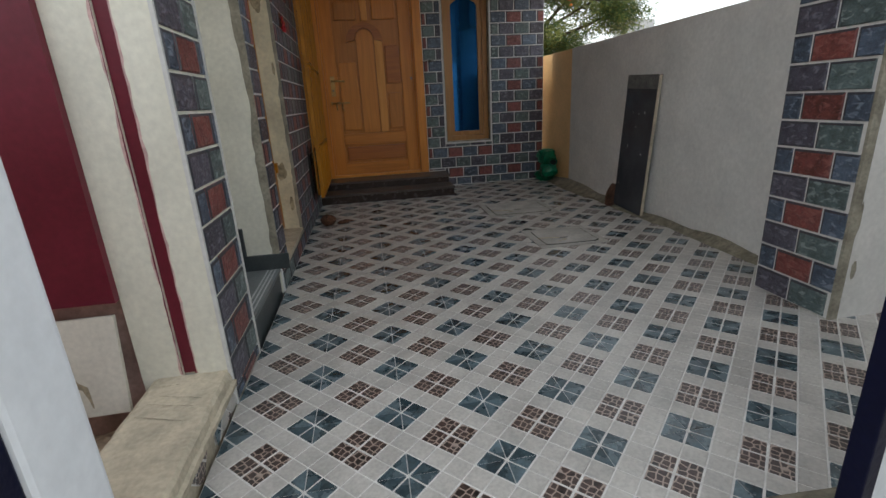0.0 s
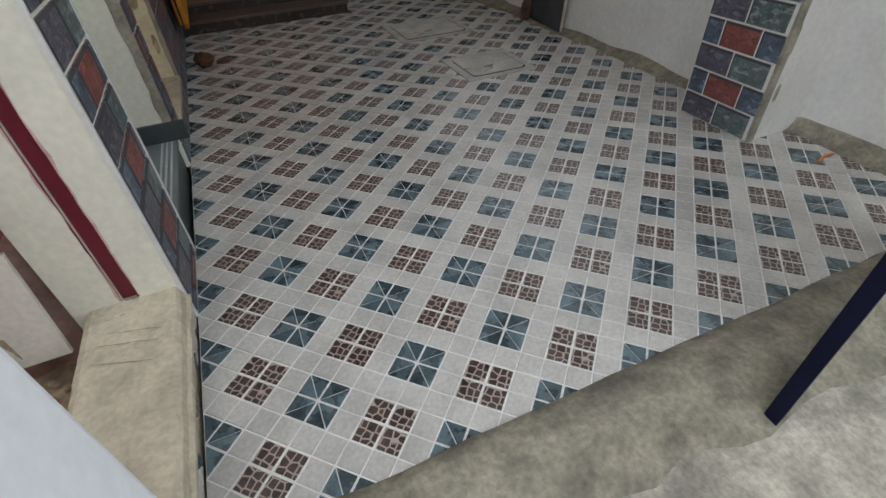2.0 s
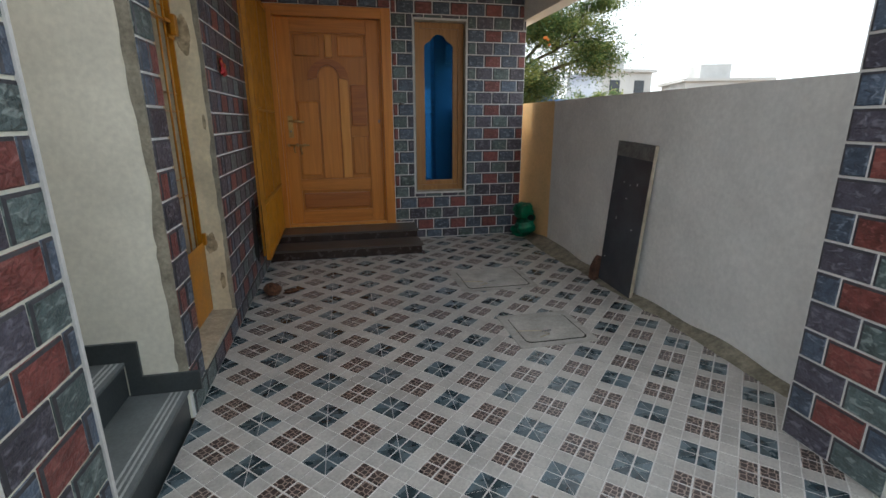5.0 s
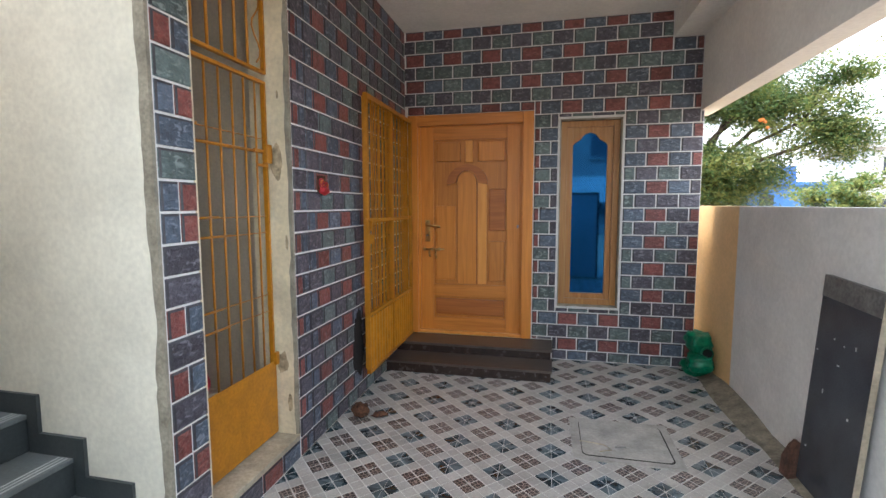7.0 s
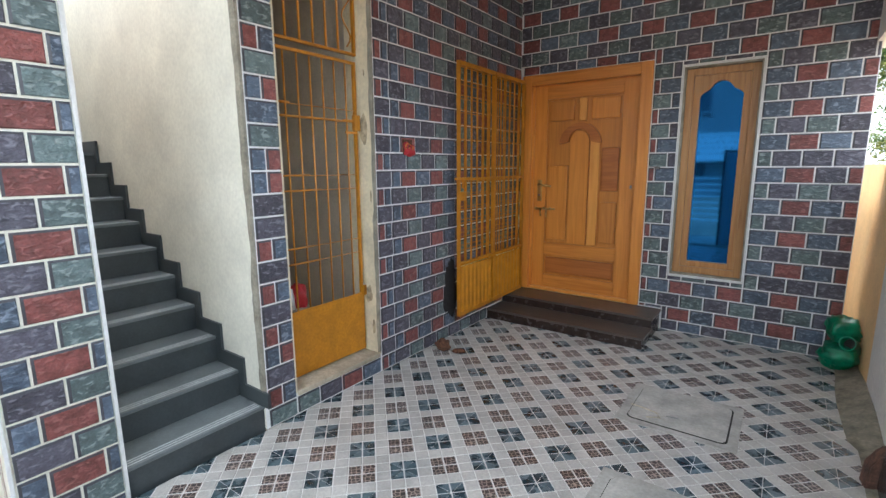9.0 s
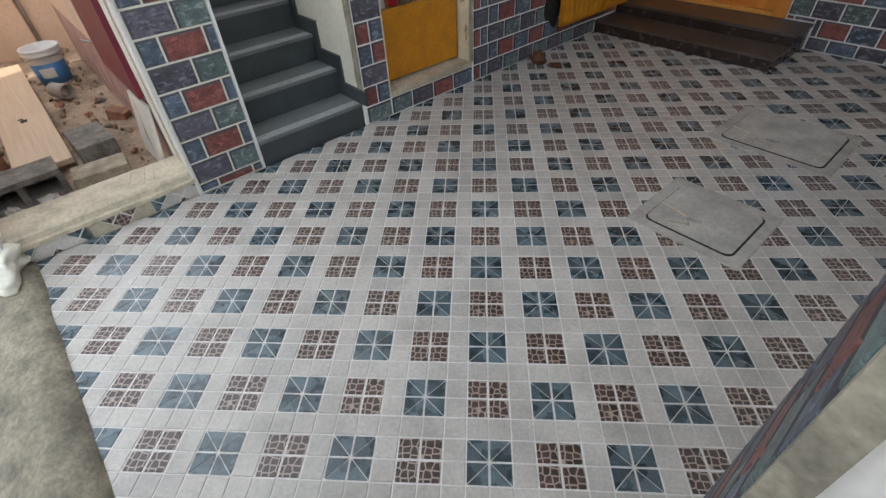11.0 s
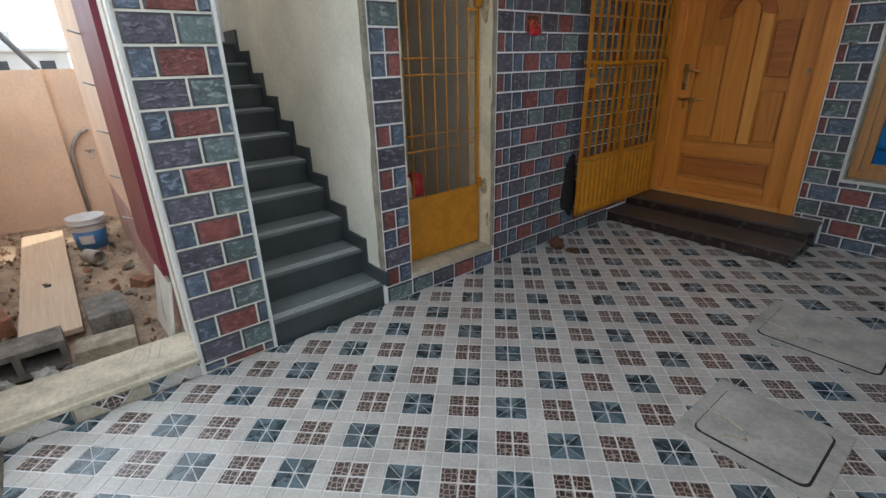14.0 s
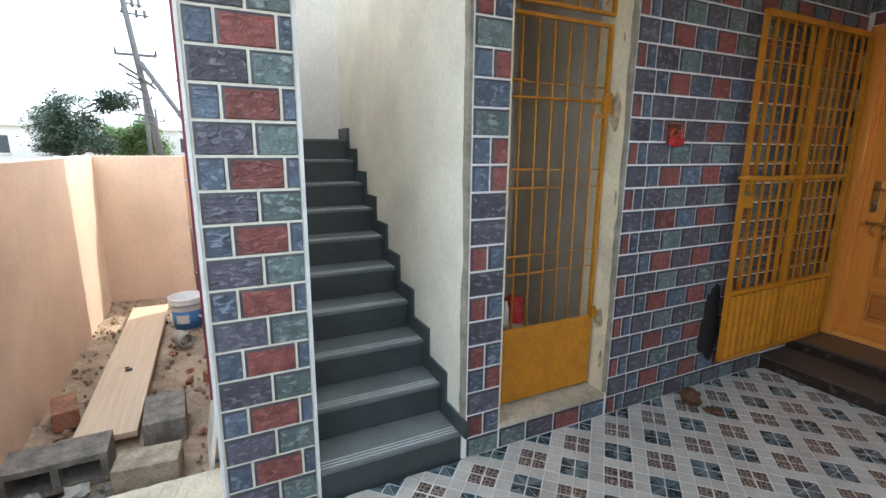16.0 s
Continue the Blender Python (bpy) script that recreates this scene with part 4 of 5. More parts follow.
thing("broken_brick", "broken dark reddish brick standing by the slab", "brick", bm=bm, material=M["burnt_clay"], m=pose(2.87, -1.67, 0.0, 0, 0, 8))

# bundle of green sheeting in the corner
def crumpled(seed, sx, sy, sz, amount=0.018):
    """A soft block whose faces are creased like folded sheeting."""
    bm = bmesh.new()
    bmesh.ops.create_cube(bm, size=1)
    bmesh.ops.subdivide_edges(bm, edges=bm.edges[:], cuts=7, use_grid_fill=True)
    for v in bm.verts:
        p = v.co.copy()
        r = 1 - 0.16 * (abs(p.x) * abs(p.y) + abs(p.y) * abs(p.z) + abs(p.x) * abs(p.z)) * 2
        q = Vector((p.x * sx, p.y * sy, p.z * sz)) * r
        crease = abs(noise.noise(p * 2.6 + Vector((seed, 0, seed)))) + 0.5 * abs(noise.noise(p * 6.5 + Vector((0, seed, 0))))
        v.co = q + p.normalized() * amount * (1.0 - 2.4 * crease)
    return bm


bun = thing("sheet_bundle", "crumpled green plastic sheeting wrapped round a pipe in the corner", "plastic sheet")
for sd, p, size, turn in ((1, (2.885, -0.07, 0.285), (0.17, 0.19, 0.16), 12), (2, (2.885, -0.15, 0.135), (0.19, 0.24, 0.13), -14), (4, (2.875, -0.07, 0.06), (0.17, 0.20, 0.11), 25)):
    ob = part("fold", crumpled(sd, *size), M["tarp"], bun, smooth=True)
    ob.matrix_basis = pose(*p, 6, -8, turn)
bm = bmesh.new()
n = 22
rings = [[bm.verts.new((r * math.cos(2 * math.pi * k / n), r * math.sin(2 * math.pi * k / n), z)) for k in range(n)] for r, z in ((0.040, -0.09), (0.044, 0.0), (0.049, 0.006), (0.049, 0.018), (0.041, 0.020), (0.038, -0.09))]
for q, w in zip(rings, rings[1:]):
    for k in range(n):
        bm.faces.new((q[k], q[(k + 1) % n], w[(k + 1) % n], w[k]))
mouth = part("pipe_mouth", bm, M["tarp"], bun, "green socket of the pipe", True)
mouth.matrix_basis = pose(2.905, -0.245, 0.235, 72, 0, -22)
# shade inside the pipe, put in as a near-black disc
bm = bmesh.new()
bmesh.ops.create_circle(bm, cap_ends=True, segments=22, radius=0.039)
part("bore", bm, M["hole"], mouth, "dark disc for the shade inside the pipe").matrix_basis = pose(0, 0, -0.06)

# festive red-orange ornament on the side wall
orn = thing("wall_ornament", "small red and orange thread ornament hanging on the wall", "ornament")
part("base", lump(7, 0.014, 0.062, 0.026, 0.5), M["red"], orn, smooth=True).location = (XL + 0.024, -1.69, 1.545)
part("backing", boxes((XL + 0.008, XL + 0.013, -1.755, -1.655, 1.535, 1.635), bevel=0.002), M["coir"], orn, "dark backing card")
for k in range(5):
    bm = bmesh.new()
    turn = [(XL + 0.022 + 0.004 * (q % 3), -1.735 + 0.017 * k + 0.024 * math.cos(0.75 * q + k), 1.588 + 0.026 * math.sin(0.75 * q + k) - 0.005 * k) for q in range(8)]
    tube(bm, turn, 0.0075, 7, taper=0.004)
    part("thread_curl", bm, M["orange"] if k % 2 else M["red"], orn, smooth=True)

# things behind the bar gate
bm = lump(9, 0.07, 0.06, 0.10, 0.3)
thing("red_bag", "crumpled red bag behind the bar gate", "bag", bm=bm, material=M["red"], smooth=True, m=pose(-0.05, -2.49, GZ0 + 0.475))
bm = boxes((0, 0.22, 0, 0.16, 0, 0.42), bevel=0.01)
thing("carton", "pale carton behind the bar gate", "box", bm=bm, material=M["cement"], m=pose(-0.16, -2.59, GZ0))
bm = bmesh.new()
tube(bm, [(0, 0, 0), (0, 0, 0.09), (0, 0, 0.10), (0, 0, 0.13)], 0.028, 12, taper=0.016)
thing("plastic_bottle", "small white plastic bottle on the carton behind the gate", "bottle", bm=bm, material=M["bucket_white"], smooth=True, m=pose(-0.02, -2.565, GZ0 + 0.42))

# small orange stick by the compound wall
bm = bmesh.new()
tube(bm, [(0, 0, 0), (0.06, 0.010, 0.002), (0.12, 0.0, 0.0)], 0.006, 8)
thing("stick", "short orange-brown stick on the tiles", "stick", bm=bm, material=M["orange"], smooth=True, m=pose(2.77, -4.25, 0.008, 0, 0, 8))


# ---------- front gate leaf ----------
def gate_leaf():
    g = thing("gate_leaf", "pale sheet steel gate leaf with navy frame, standing open", "gate")
    L, Z0, Z1 = 1.05, 0.0, 1.75
    part("stile", boxes((0, 0.035, -0.018, 0.018, Z0, Z1), bevel=0.003), M["navy"], g, "navy tube stile")
    part("stile", boxes((L - 0.035, L, -0.018, 0.018, Z0, Z1), bevel=0.003), M["navy"], g, "navy tube stile")
    part("rail", boxes((0.035, L - 0.035, -0.018, 0.018, Z1 - 0.035, Z1)), M["navy"], g, "navy tube rail")
    part("sheet", boxes((0.035, L - 0.035, -0.004, 0.004, Z0 + 0.004, Z1 - 0.035)), M["leaf_white"], g)
    return g


leaf_r = gate_leaf()
leaf_r.matrix_basis = pose(1.54, -5.0, -0.065, 0, 0, 12)

hp = thing("hinge_post", "navy steel hinge post fixed to the gate post", "gate hinge post")
part("tube", boxes((0.215, 0.285, -4.985, -4.942, -0.06, 1.72), bevel=0.004), M["navy"], hp)
for z in (0.3, 1.45):
    bm = bmesh.new()
    tube(bm, [(0.27, -4.992, z - 0.05), (0.27, -4.992, z + 0.05)], 0.014, 10)
    part("hinge", bm, M["navy"], hp, smooth=True)

# ---------- yard things ----------
def hollow_block(m):
    b = thing("hollow_block", "weathered grey concrete hollow block", "concrete block", "hollow blocks")
    b.matrix_basis = m
    bm = boxes((0, 0.40, 0, 0.03, 0, 0.2), (0, 0.40, 0.12, 0.15, 0, 0.2), (0, 0.03, 0.03, 0.12, 0, 0.2), (0.185, 0.215, 0.03, 0.12, 0, 0.2), (0.37, 0.40, 0.03, 0.12, 0, 0.2), (0.03, 0.37, 0.03, 0.12, 0.001, 0.015))
    part("body", bm, M["block"], b)
    return b


def solid_block(m, s, mtl="block", label="solid grey cement block on the sand", group="cement blocks"):
    b = thing("cement_block", label, "concrete block", group, bm=boxes((0, s[0], 0, s[1], 0, s[2]), bevel=0.008), material=M[mtl])
    b.matrix_basis = m
    return b


hollow_block(pose(-0.59, -4.90, -0.05, 90, 0, 92))
solid_block(pose(-0.93, -4.395, -0.05, 0, 0, 3), (0.34, 0.20, 0.14))
solid_block(pose(-0.435, -4.455, -0.05, 0, 0, -4), (0.165, 0.27, 0.12), "tan_block", "tan cement block lying beside the ledge")
for k, (x, y, r) in enumerate(((-0.30, -4.60, 0.06), (-0.26, -4.50, 0.045), (-0.24, -4.70, 0.05), (-0.13, -4.62, 0.055), (-0.33, -4.76, 0.05), (-0.14, -4.46, 0.035), (-0.20, -4.80, 0.04))):
    thing("cement_chunk", "jagged broken chunk of pale grey cement", "rubble", "broken cement chunks", bm=lump(70 + k, r, r * 0.8, r * 0.6, 0.9, 2), material=M["block"] if k % 2 else M["dirty"], m=pose(x, y, -0.03 + r * 0.35, 12 * k, 20, 50 * k))
solid_block(pose(-1.20, -4.90, -0.05, 0, 0, 14), (0.24, 0.12, 0.11), "clay", "clay brick lying by the compound wall", "clay bricks")
solid_block(pose(-1.3, -4.12, -0.06, 0, 10, 40), (0.14, 0.09, 0.08), "clay", "broken clay brick by the house wall", "clay bricks")
rng = random.Random(11)
for k in range(16):
    r = rng.uniform(0.015, 0.045)
    px, py = rng.uniform(-2.6, -0.3), rng.choice([rng.uniform(-4.15, -4.04), rng.uniform(-4.9, -4.75), rng.uniform(-4.35, -4.05)])
    bm = lump(20 + k, r, r * rng.uniform(0.6, 1), r * 0.6, 0.5, 2)
    thing("rubble_stone", "small piece of rubble on the sand", "rubble", "rubble pieces", bm=bm, material=M["clay"] if k % 3 == 0 else M["block"], m=pose(px, py, -0.045, 0, 0, rng.uniform(0, 360)))
rng = random.Random(77)
bm = bmesh.new()
for k in range(420):
    x, y = rng.uniform(-3.4, -0.1), rng.choice([rng.uniform(-4.40, -4.0), rng.uniform(-4.95, -4.72), rng.uniform(-4.95, -4.0)])
    r = rng.choice([0.006, 0.009, 0.013, 0.02]) * rng.uniform(0.7, 1.3)
    bmesh.ops.create_icosphere(bm, subdivisions=1, radius=r, matrix=Matrix.Translation((x, y, -0.045 + r * 0.2)) @ Euler((rng.uniform(0, 3), rng.uniform(0, 3), 0)).to_matrix().to_4x4() @ Matrix.Diagonal((1, rng.uniform(0.6, 1), rng.uniform(0.5, 0.8), 1)))
thing("soil_clods", "scattered crumbs and clods of dry soil in the yard", "soil clods", kind="stuff", bm=bm, material=M["sand"])
board = thing("board", "long pale wooden board lying on the sand", "board")
board.matrix_basis = pose(-0.69, -4.705, -0.015, 0, 0, 180.2)
part("plank", boxes((0, 2.27, -0.29, 0.0, 0, 0.035), bevel=0.004), M["plank"], board)
part("stain", boxes((0.80, 0.85, -0.17, -0.13, 0.035, 0.037), (0.86, 0.88, -0.15, -0.12, 0.035, 0.037)), M["hole"], board, "dark oil spot")
# paint bucket
buck = thing("paint_bucket", "white plastic paint bucket with blue printed band", "bucket")
buck.matrix_basis = pose(-2.39, -4.235, -0.055)
bm = bmesh.new()
n = 28
prof = [(0.105, 0.0), (0.112, 0.09), (0.125, 0.22), (0.128, 0.24), (0.138, 0.245), (0.138, 0.262), (0.130, 0.27), (0.140, 0.285), (0.140, 0.30), (0.128, 0.30), (0.105, 0.03)]
rings = [[bm.verts.new((r * math.cos(2 * math.pi * k / n), r * math.sin(2 * math.pi * k / n), z)) for k in range(n)] for r, z in prof]
for q, s in zip(rings, rings[1:]):
    for k in range(n):
        bm.faces.new((q[k], q[(k + 1) % n], s[(k + 1) % n], s[k]))
bm.faces.new(rings[0][::-1])
bm.faces.new(rings[-1])
part("shell", bm, M["bucket_white"], buck, smooth=True)
bm = bmesh.new()
rings = [[bm.verts.new((r * math.cos(2 * math.pi * k / n), r * math.sin(2 * math.pi * k / n), z)) for k in range(n)] for r, z in ((0.109, 0.03), (0.1225, 0.19), (0.1235, 0.19), (0.110, 0.03))]
for q, s in zip(rings, rings[1:] + rings[:1]):
    for k in range(n):
        bm.faces.new((q[k], q[(k + 1) % n], s[(k + 1) % n], s[k]))
part("printed_band", bm, M["bucket_blue"], buck, "blue printed band", True)
bm = bmesh.new()
prev = None
for k in range(9):
    a = -0.75 + 0.11 * k
    row = [bm.verts.new((r * math.cos(a), r * math.sin(a), z)) for r, z in ((0.1155, 0.085), (0.1222, 0.160))]
    if prev:
        bm.faces.new((prev[0], row[0], row[1], prev[1]))
    prev = row
part("label", bm, M["bucket_white"], buck, "white printed label", True)
bm = bmesh.new()
tube(bm, [(0.142 * math.cos(t), 0.142 * math.sin(t), 0.25 - 0.10 * math.sin(t * 0.5) ** 2) for t in [-1.5 + 0.3 * q for q in range(11)]], 0.003, 6)
part("handle", bm, M["steel"], buck, "thin wire handle", True)
# short pipe offcut
bm = bmesh.new()
n = 24
rings = [[bm.verts.new((r * math.cos(2 * math.pi * k / n), r * math.sin(2 * math.pi * k / n), z)) for k in range(n)] for r, z in ((0.055, 0), (0.055, 0.15), (0.049, 0.15), (0.049, 0))]
for q, s in zip(rings, rings[1:] + rings[:1]):
    for k in range(n):
        bm.faces.new((q[k], q[(k + 1) % n], s[(k + 1) % n], s[k]))
thing("pipe_offcut", "short grey plastic pipe offcut on the sand", "pipe", bm=bm, material=M["pvc"], smooth=True, m=pose(-2.08, -4.30, 0.0, 90, 0, 118))
# water pipe and tap at the yard end
pipe = thing("water_pipe", "bent grey pipe with a steel tap on the yard wall", "pipe")
bm = bmesh.new()
tube(bm, [(-3.42, -4.17, -0.05), (-3.42, -4.17, 0.55)] + [(-3.42, -4.17 + 0.22 * (1 - math.cos(t)), 0.55 + 0.30 * math.sin(t)) for t in (0.2, 0.5, 0.8, 1.1, 1.4)], 0.018, 8)
part("tube", bm, M["pvc"], pipe, smooth=True)
bm = bmesh.new()
tube(bm, [(-3.45, -4.02, 0.62), (-3.33, -4.02, 0.62), (-3.31, -4.02, 0.58)], 0.014, 8)
quad_box(bm, -3.38, -3.36, -4.06, -3.98, 0.64, 0.655)
part("tap", bm, M["steel"], pipe, "steel tap")
# stained marble offcut against the maroon panel
ms = thing("marble_offcut", "cream marble offcut with a brown stain, leaning", "stone slab")
ms.matrix_basis = pose(-0.385, -4.075, 0.062, -9, 0, 2)
part("slab", boxes((0, 0.31, 0, 0.016, 0, 0.33), bevel=0.002), M["marble"], ms)
bm = bmesh.new()
prev = None
for u, v, w in ((0.085, 0.30, 0.004), (0.09, 0.27, 0.006), (0.115, 0.235, 0.004), (0.135, 0.20, 0.007), (0.14, 0.15, 0.013), (0.16, 0.115, 0.015), (0.19, 0.10, 0.009), (0.20, 0.06, 0.004), (0.205, 0.03, 0.002)):
    row = [bm.verts.new((u - w, -0.0012, v - w * 0.4)), bm.verts.new((u + w, -0.0012, v + w * 0.4))]
    if prev:
        bm.faces.new((prev[0], prev[1], row[1], row[0]))
    prev = row
part("stain", bm, M["vein"], ms, "brown run stain")
# iron ties sticking out of the maroon edge
for k, z in enumerate((0.55, 0.80, 1.05, 1.30, 1.55, 1.80)):
    bm = bmesh.new()
    tube(bm, [(-0.78, -3.98, z), (-0.78, -4.035, z + 0.008), (-0.80, -4.075, z + 0.025)], 0.005, 6)
    thing("wall_tie", "bent rusty tie sticking out of the wall", "wall tie", "wall ties", bm=bm, material=M["steel"], smooth=True)


# ---------- trees and distance ----------
def tree(name, label, base, height, spread, seed, leaves, size, crown_z=0.45, mt="leaf", mt2="leaf_dark"):
    t = thing(name, label, "tree")
    t.matrix_basis = pose(*base)
    rng = random.Random(seed)
    bm = bmesh.new()
    top = Vector((0.1 * height * rng.uniform(-1, 1), 0.1 * height * rng.uniform(-1, 1), height * 0.8))
    tube(bm, [(0, 0, 0), (0.03, 0.02, height * 0.25), top * 0.6, top], height * 0.028, 10, taper=height * 0.006)
    tips = []
    for k in range(13):
        f = rng.uniform(crown_z * 0.75, 0.95)
        a = rng.uniform(0, 2 * math.pi)
        p0 = top * f
        ln = spread * rng.uniform(0.55, 1.0) * (1.15 - 0.5 * abs(f - 0.6))
        p1 = p0 + Vector((math.cos(a) * ln * 0.5, math.sin(a) * ln * 0.5, ln * 0.22))
        p2 = p0 + Vector((math.cos(a) * ln, math.sin(a) * ln, ln * rng.uniform(0.15, 0.5)))
        tube(bm, [p0, p1, p2], height * 0.010, 7, taper=height * 0.003)
        tips += [p2, (p1 + p2) / 2, p1]
    tips.append(top)
    part("trunk", bm, M["bark"], t, smooth=True)
    verts, faces, idx = [], [], []
    clumps = [tp + Vector([rng.gauss(0, spread * 0.10) for _ in range(3)]) for tp in tips for _ in range(3)]
    for k in range(leaves):
        c = rng.choice(clumps)
        p = c + Vector((rng.gauss(0, spread * 0.11), rng.gauss(0, spread * 0.11), rng.gauss(0, spread * 0.075)))
        q = Euler((rng.uniform(-0.9, 0.9), rng.uniform(-0.9, 0.9), rng.uniform(0, 6.28))).to_matrix()
        s = size * rng.uniform(0.6, 1.3)
        i = len(verts)
        verts += [p + q @ Vector(v) for v in ((-s, 0, 0), (0, -s * 0.42, s * 0.1), (s, 0, -s * 0.15), (0, s * 0.42, s * 0.1))]
        faces.append((i, i + 1, i + 2, i + 3))
        idx.append(0 if rng.random() < 0.6 else 1)
    me = bpy.data.meshes.new("crown")
    me.from_pydata([tuple(v) for v in verts], [], faces)
    me.materials.append(M[mt])
    me.materials.append(M[mt2])
    me.polygons.foreach_set("material_index", idx)
    cr = new("crown", me)
    cr.parent = t
    tagged(cr, kind="stuff")


def spreading_tree(base, fork, crowns, leaves, seed):
    """A forked trunk whose limbs each carry a layered spray of small leaves."""
    t = thing("tree", "leafy spreading tree with yellow-green tips beyond the compound wall", "tree")
    t.matrix_basis = pose(*base)
    rng = random.Random(seed)
    bm = bmesh.new()
    tube(bm, [(0, 0, 0), (0.05, 0.03, fork * 0.5), (0.0, 0.0, fork)], 0.13, 10, taper=0.09)
    verts, faces, idx = [], [], []
    sprays = []
    for c, r in crowns:
        c = Vector(c)
        start = Vector((0, 0, fork * rng.uniform(0.7, 1.0)))
        mid = start.lerp(c, 0.5) + Vector((rng.uniform(-0.15, 0.15), rng.uniform(-0.2, 0.2), 0.18))
        tube(bm, [start, mid, c, c + Vector((rng.uniform(-0.3, 0.3) * r, 0, 0.45 * r))], 0.05, 7, taper=0.012)
        for k in range(int(34 * r)):
            d = Vector((rng.gauss(0, 1), rng.gauss(0, 1), rng.gauss(0, 1))).normalized()
            p = c + Vector((d.x * r, d.y * r, d.z * r * 0.72)) * rng.uniform(0.45, 1.05)
            if k % 3 == 0:
                tube(bm, [c.lerp(p, 0.1), c.lerp(p, 0.55) + Vector((0, 0, 0.05)), p], 0.012, 5, taper=0.004)
            sprays.append((p, rng.uniform(0.14, 0.28), rng.random()))
    part("trunk", bm, M["bark"], t, smooth=True)
    for k in range(leaves):
        c, r, tone = rng.choice(sprays)
        p = c + Vector((rng.gauss(0, r), rng.gauss(0, r), rng.gauss(0, r * 0.5) - 0.25 * r))
        q = Euler((rng.gauss(0, 0.45), rng.gauss(0, 0.45), rng.uniform(0, 6.28))).to_matrix()
        s = rng.uniform(0.024, 0.050)
        i = len(verts)
        verts += [p + q @ Vector(v) for v in ((-s, 0, 0), (-s * 0.2, -s * 0.38, s * 0.1), (s, 0, -s * 0.25), (-s * 0.2, s * 0.38, s * 0.1))]
        faces.append((i, i + 1, i + 2, i + 3))
        idx.append(0 if rng.random() < 0.12 + 0.75 * (tone > 0.62) else 1)
    me = bpy.data.meshes.new("crown")
    me.from_pydata([tuple(v) for v in verts], [], faces)
    me.materials.append(M["leaf"])
    me.materials.append(M["leaf_dark"])
    me.polygons.foreach_set("material_index", idx)
    cr = new("crown", me)
    cr.parent = t
    tagged(cr, kind="stuff")
    bm = bmesh.new()
    for k in range(6):
        bmesh.ops.create_icosphere(bm, subdivisions=1, radius=rng.uniform(0.02, 0.035), matrix=Matrix.Translation((0.98 + rng.gauss(0, 0.05), -0.75 + rng.gauss(0, 0.05), 2.95 + rng.gauss(0, 0.07))))
    part("blossom", bm, M["orange"], t, "spray of orange blossom")


spreading_tree((4.05, 5.2, -0.12), 2.0,
               (((1.95, 0.1, 3.05), 0.75), ((1.45, 0.4, 3.6), 0.7), ((2.35, -0.1, 2.75), 0.5), ((1.0, 0.0, 3.4), 0.7), ((0.35, 0.3, 3.5), 0.65),
                ((0.75, -0.2, 2.3), 0.6), ((0.1, 0.1, 2.4), 0.6), ((1.35, 0.2, 2.15), 0.4), ((0.55, 0.2, 1.8), 0.5), ((-0.1, 0.3, 1.85), 0.5), ((1.05, 0.3, 1.75), 0.36),
                ((1.6, 0.9, 4.4), 0.8), ((0.5, 0.6, 4.3), 0.8), ((-0.6, 0.3, 3.2), 0.6), ((2.6, 0.4, 3.8), 0.55)), 85000, 5)
tree("tree", "broad dark green tree far down the street", (-33, -11.0, -0.12), 4.9, 2.7, 8, 16000, 0.105, 0.3, "leaf_far", "leaf_far")
tree("tree", "pale green street tree in the distance", (-38, -8.6, -0.12), 3.3, 2.2, 9, 9000, 0.12, 0.3, "leaf_dark", "leaf_dark")


def street_pole(base, h, lean, label, arms):
    p = thing("utility_pole", label, "utility pole", "street poles")
    p.matrix_basis = pose(*base)
    bm = bmesh.new()
    tube(bm, [(0, 0, 0), (0.0, -lean * h, h)], 0.13, 10, taper=0.08)
    part("pole", bm, M["pole_grey"], p, smooth=True)
    for z, w in arms:
        y = -lean * z
        arm = part("cross_arm", boxes((-0.06, 0.06, y - w, y + w, z - 0.04, z + 0.04)), M["pole_grey"], p)
        for s in (-0.95, 0.0, 0.95):
            bm = bmesh.new()
            tube(bm, [(0, y + s * w, z + 0.04), (0, y + s * w, z + 0.2)], 0.045, 8, taper=0.03)
            part("insulator", bm, M["pole_grey"], arm, smooth=True)
    return p


def rod(p, name, pts, r, label=""):
    bm = bmesh.new()
    tube(bm, pts, r, 7)
    part(name, bm, M["pole_grey"], p, label, smooth=True)


main_pole = street_pole((-17.9, -5.43, -0.12), 8.2, 0.114, "tall leaning power pole with several cross arms", ((7.9, 0.7), (4.65, 0.62)))
rod(main_pole, "fork", [(0, -1.08, 6.75), (0, -0.72, 6.5), (0, -0.40, 6.78)], 0.05)
for z, w in ((6.28, 0.55), (5.97, 0.68)):
    rod(main_pole, "short_arm", [(0, -0.114 * z, z), (0, -0.114 * z + w, z - 0.06)], 0.03)
    for q in (0.45, 0.8):
        rod(main_pole, "insulator", [(0, -0.114 * z + w * q, z - 0.12), (0, -0.114 * z + w * q, z + 0.13)], 0.05)
rod(main_pole, "clamp", [(0, -0.80, 5.95), (0, -0.66, 6.35)], 0.05)
rod(main_pole, "lamp_arm", [(0.15, -1.04, 4.32), (0.15, -0.5, 3.95), (0.15, -0.04, 3.54)], 0.045)
for z in (4.03, 3.72):
    rod(main_pole, "bracket", [(0.1, -0.88, z), (0.1, -0.70, z - 0.10), (0.1, -0.46, z - 0.24)], 0.04)
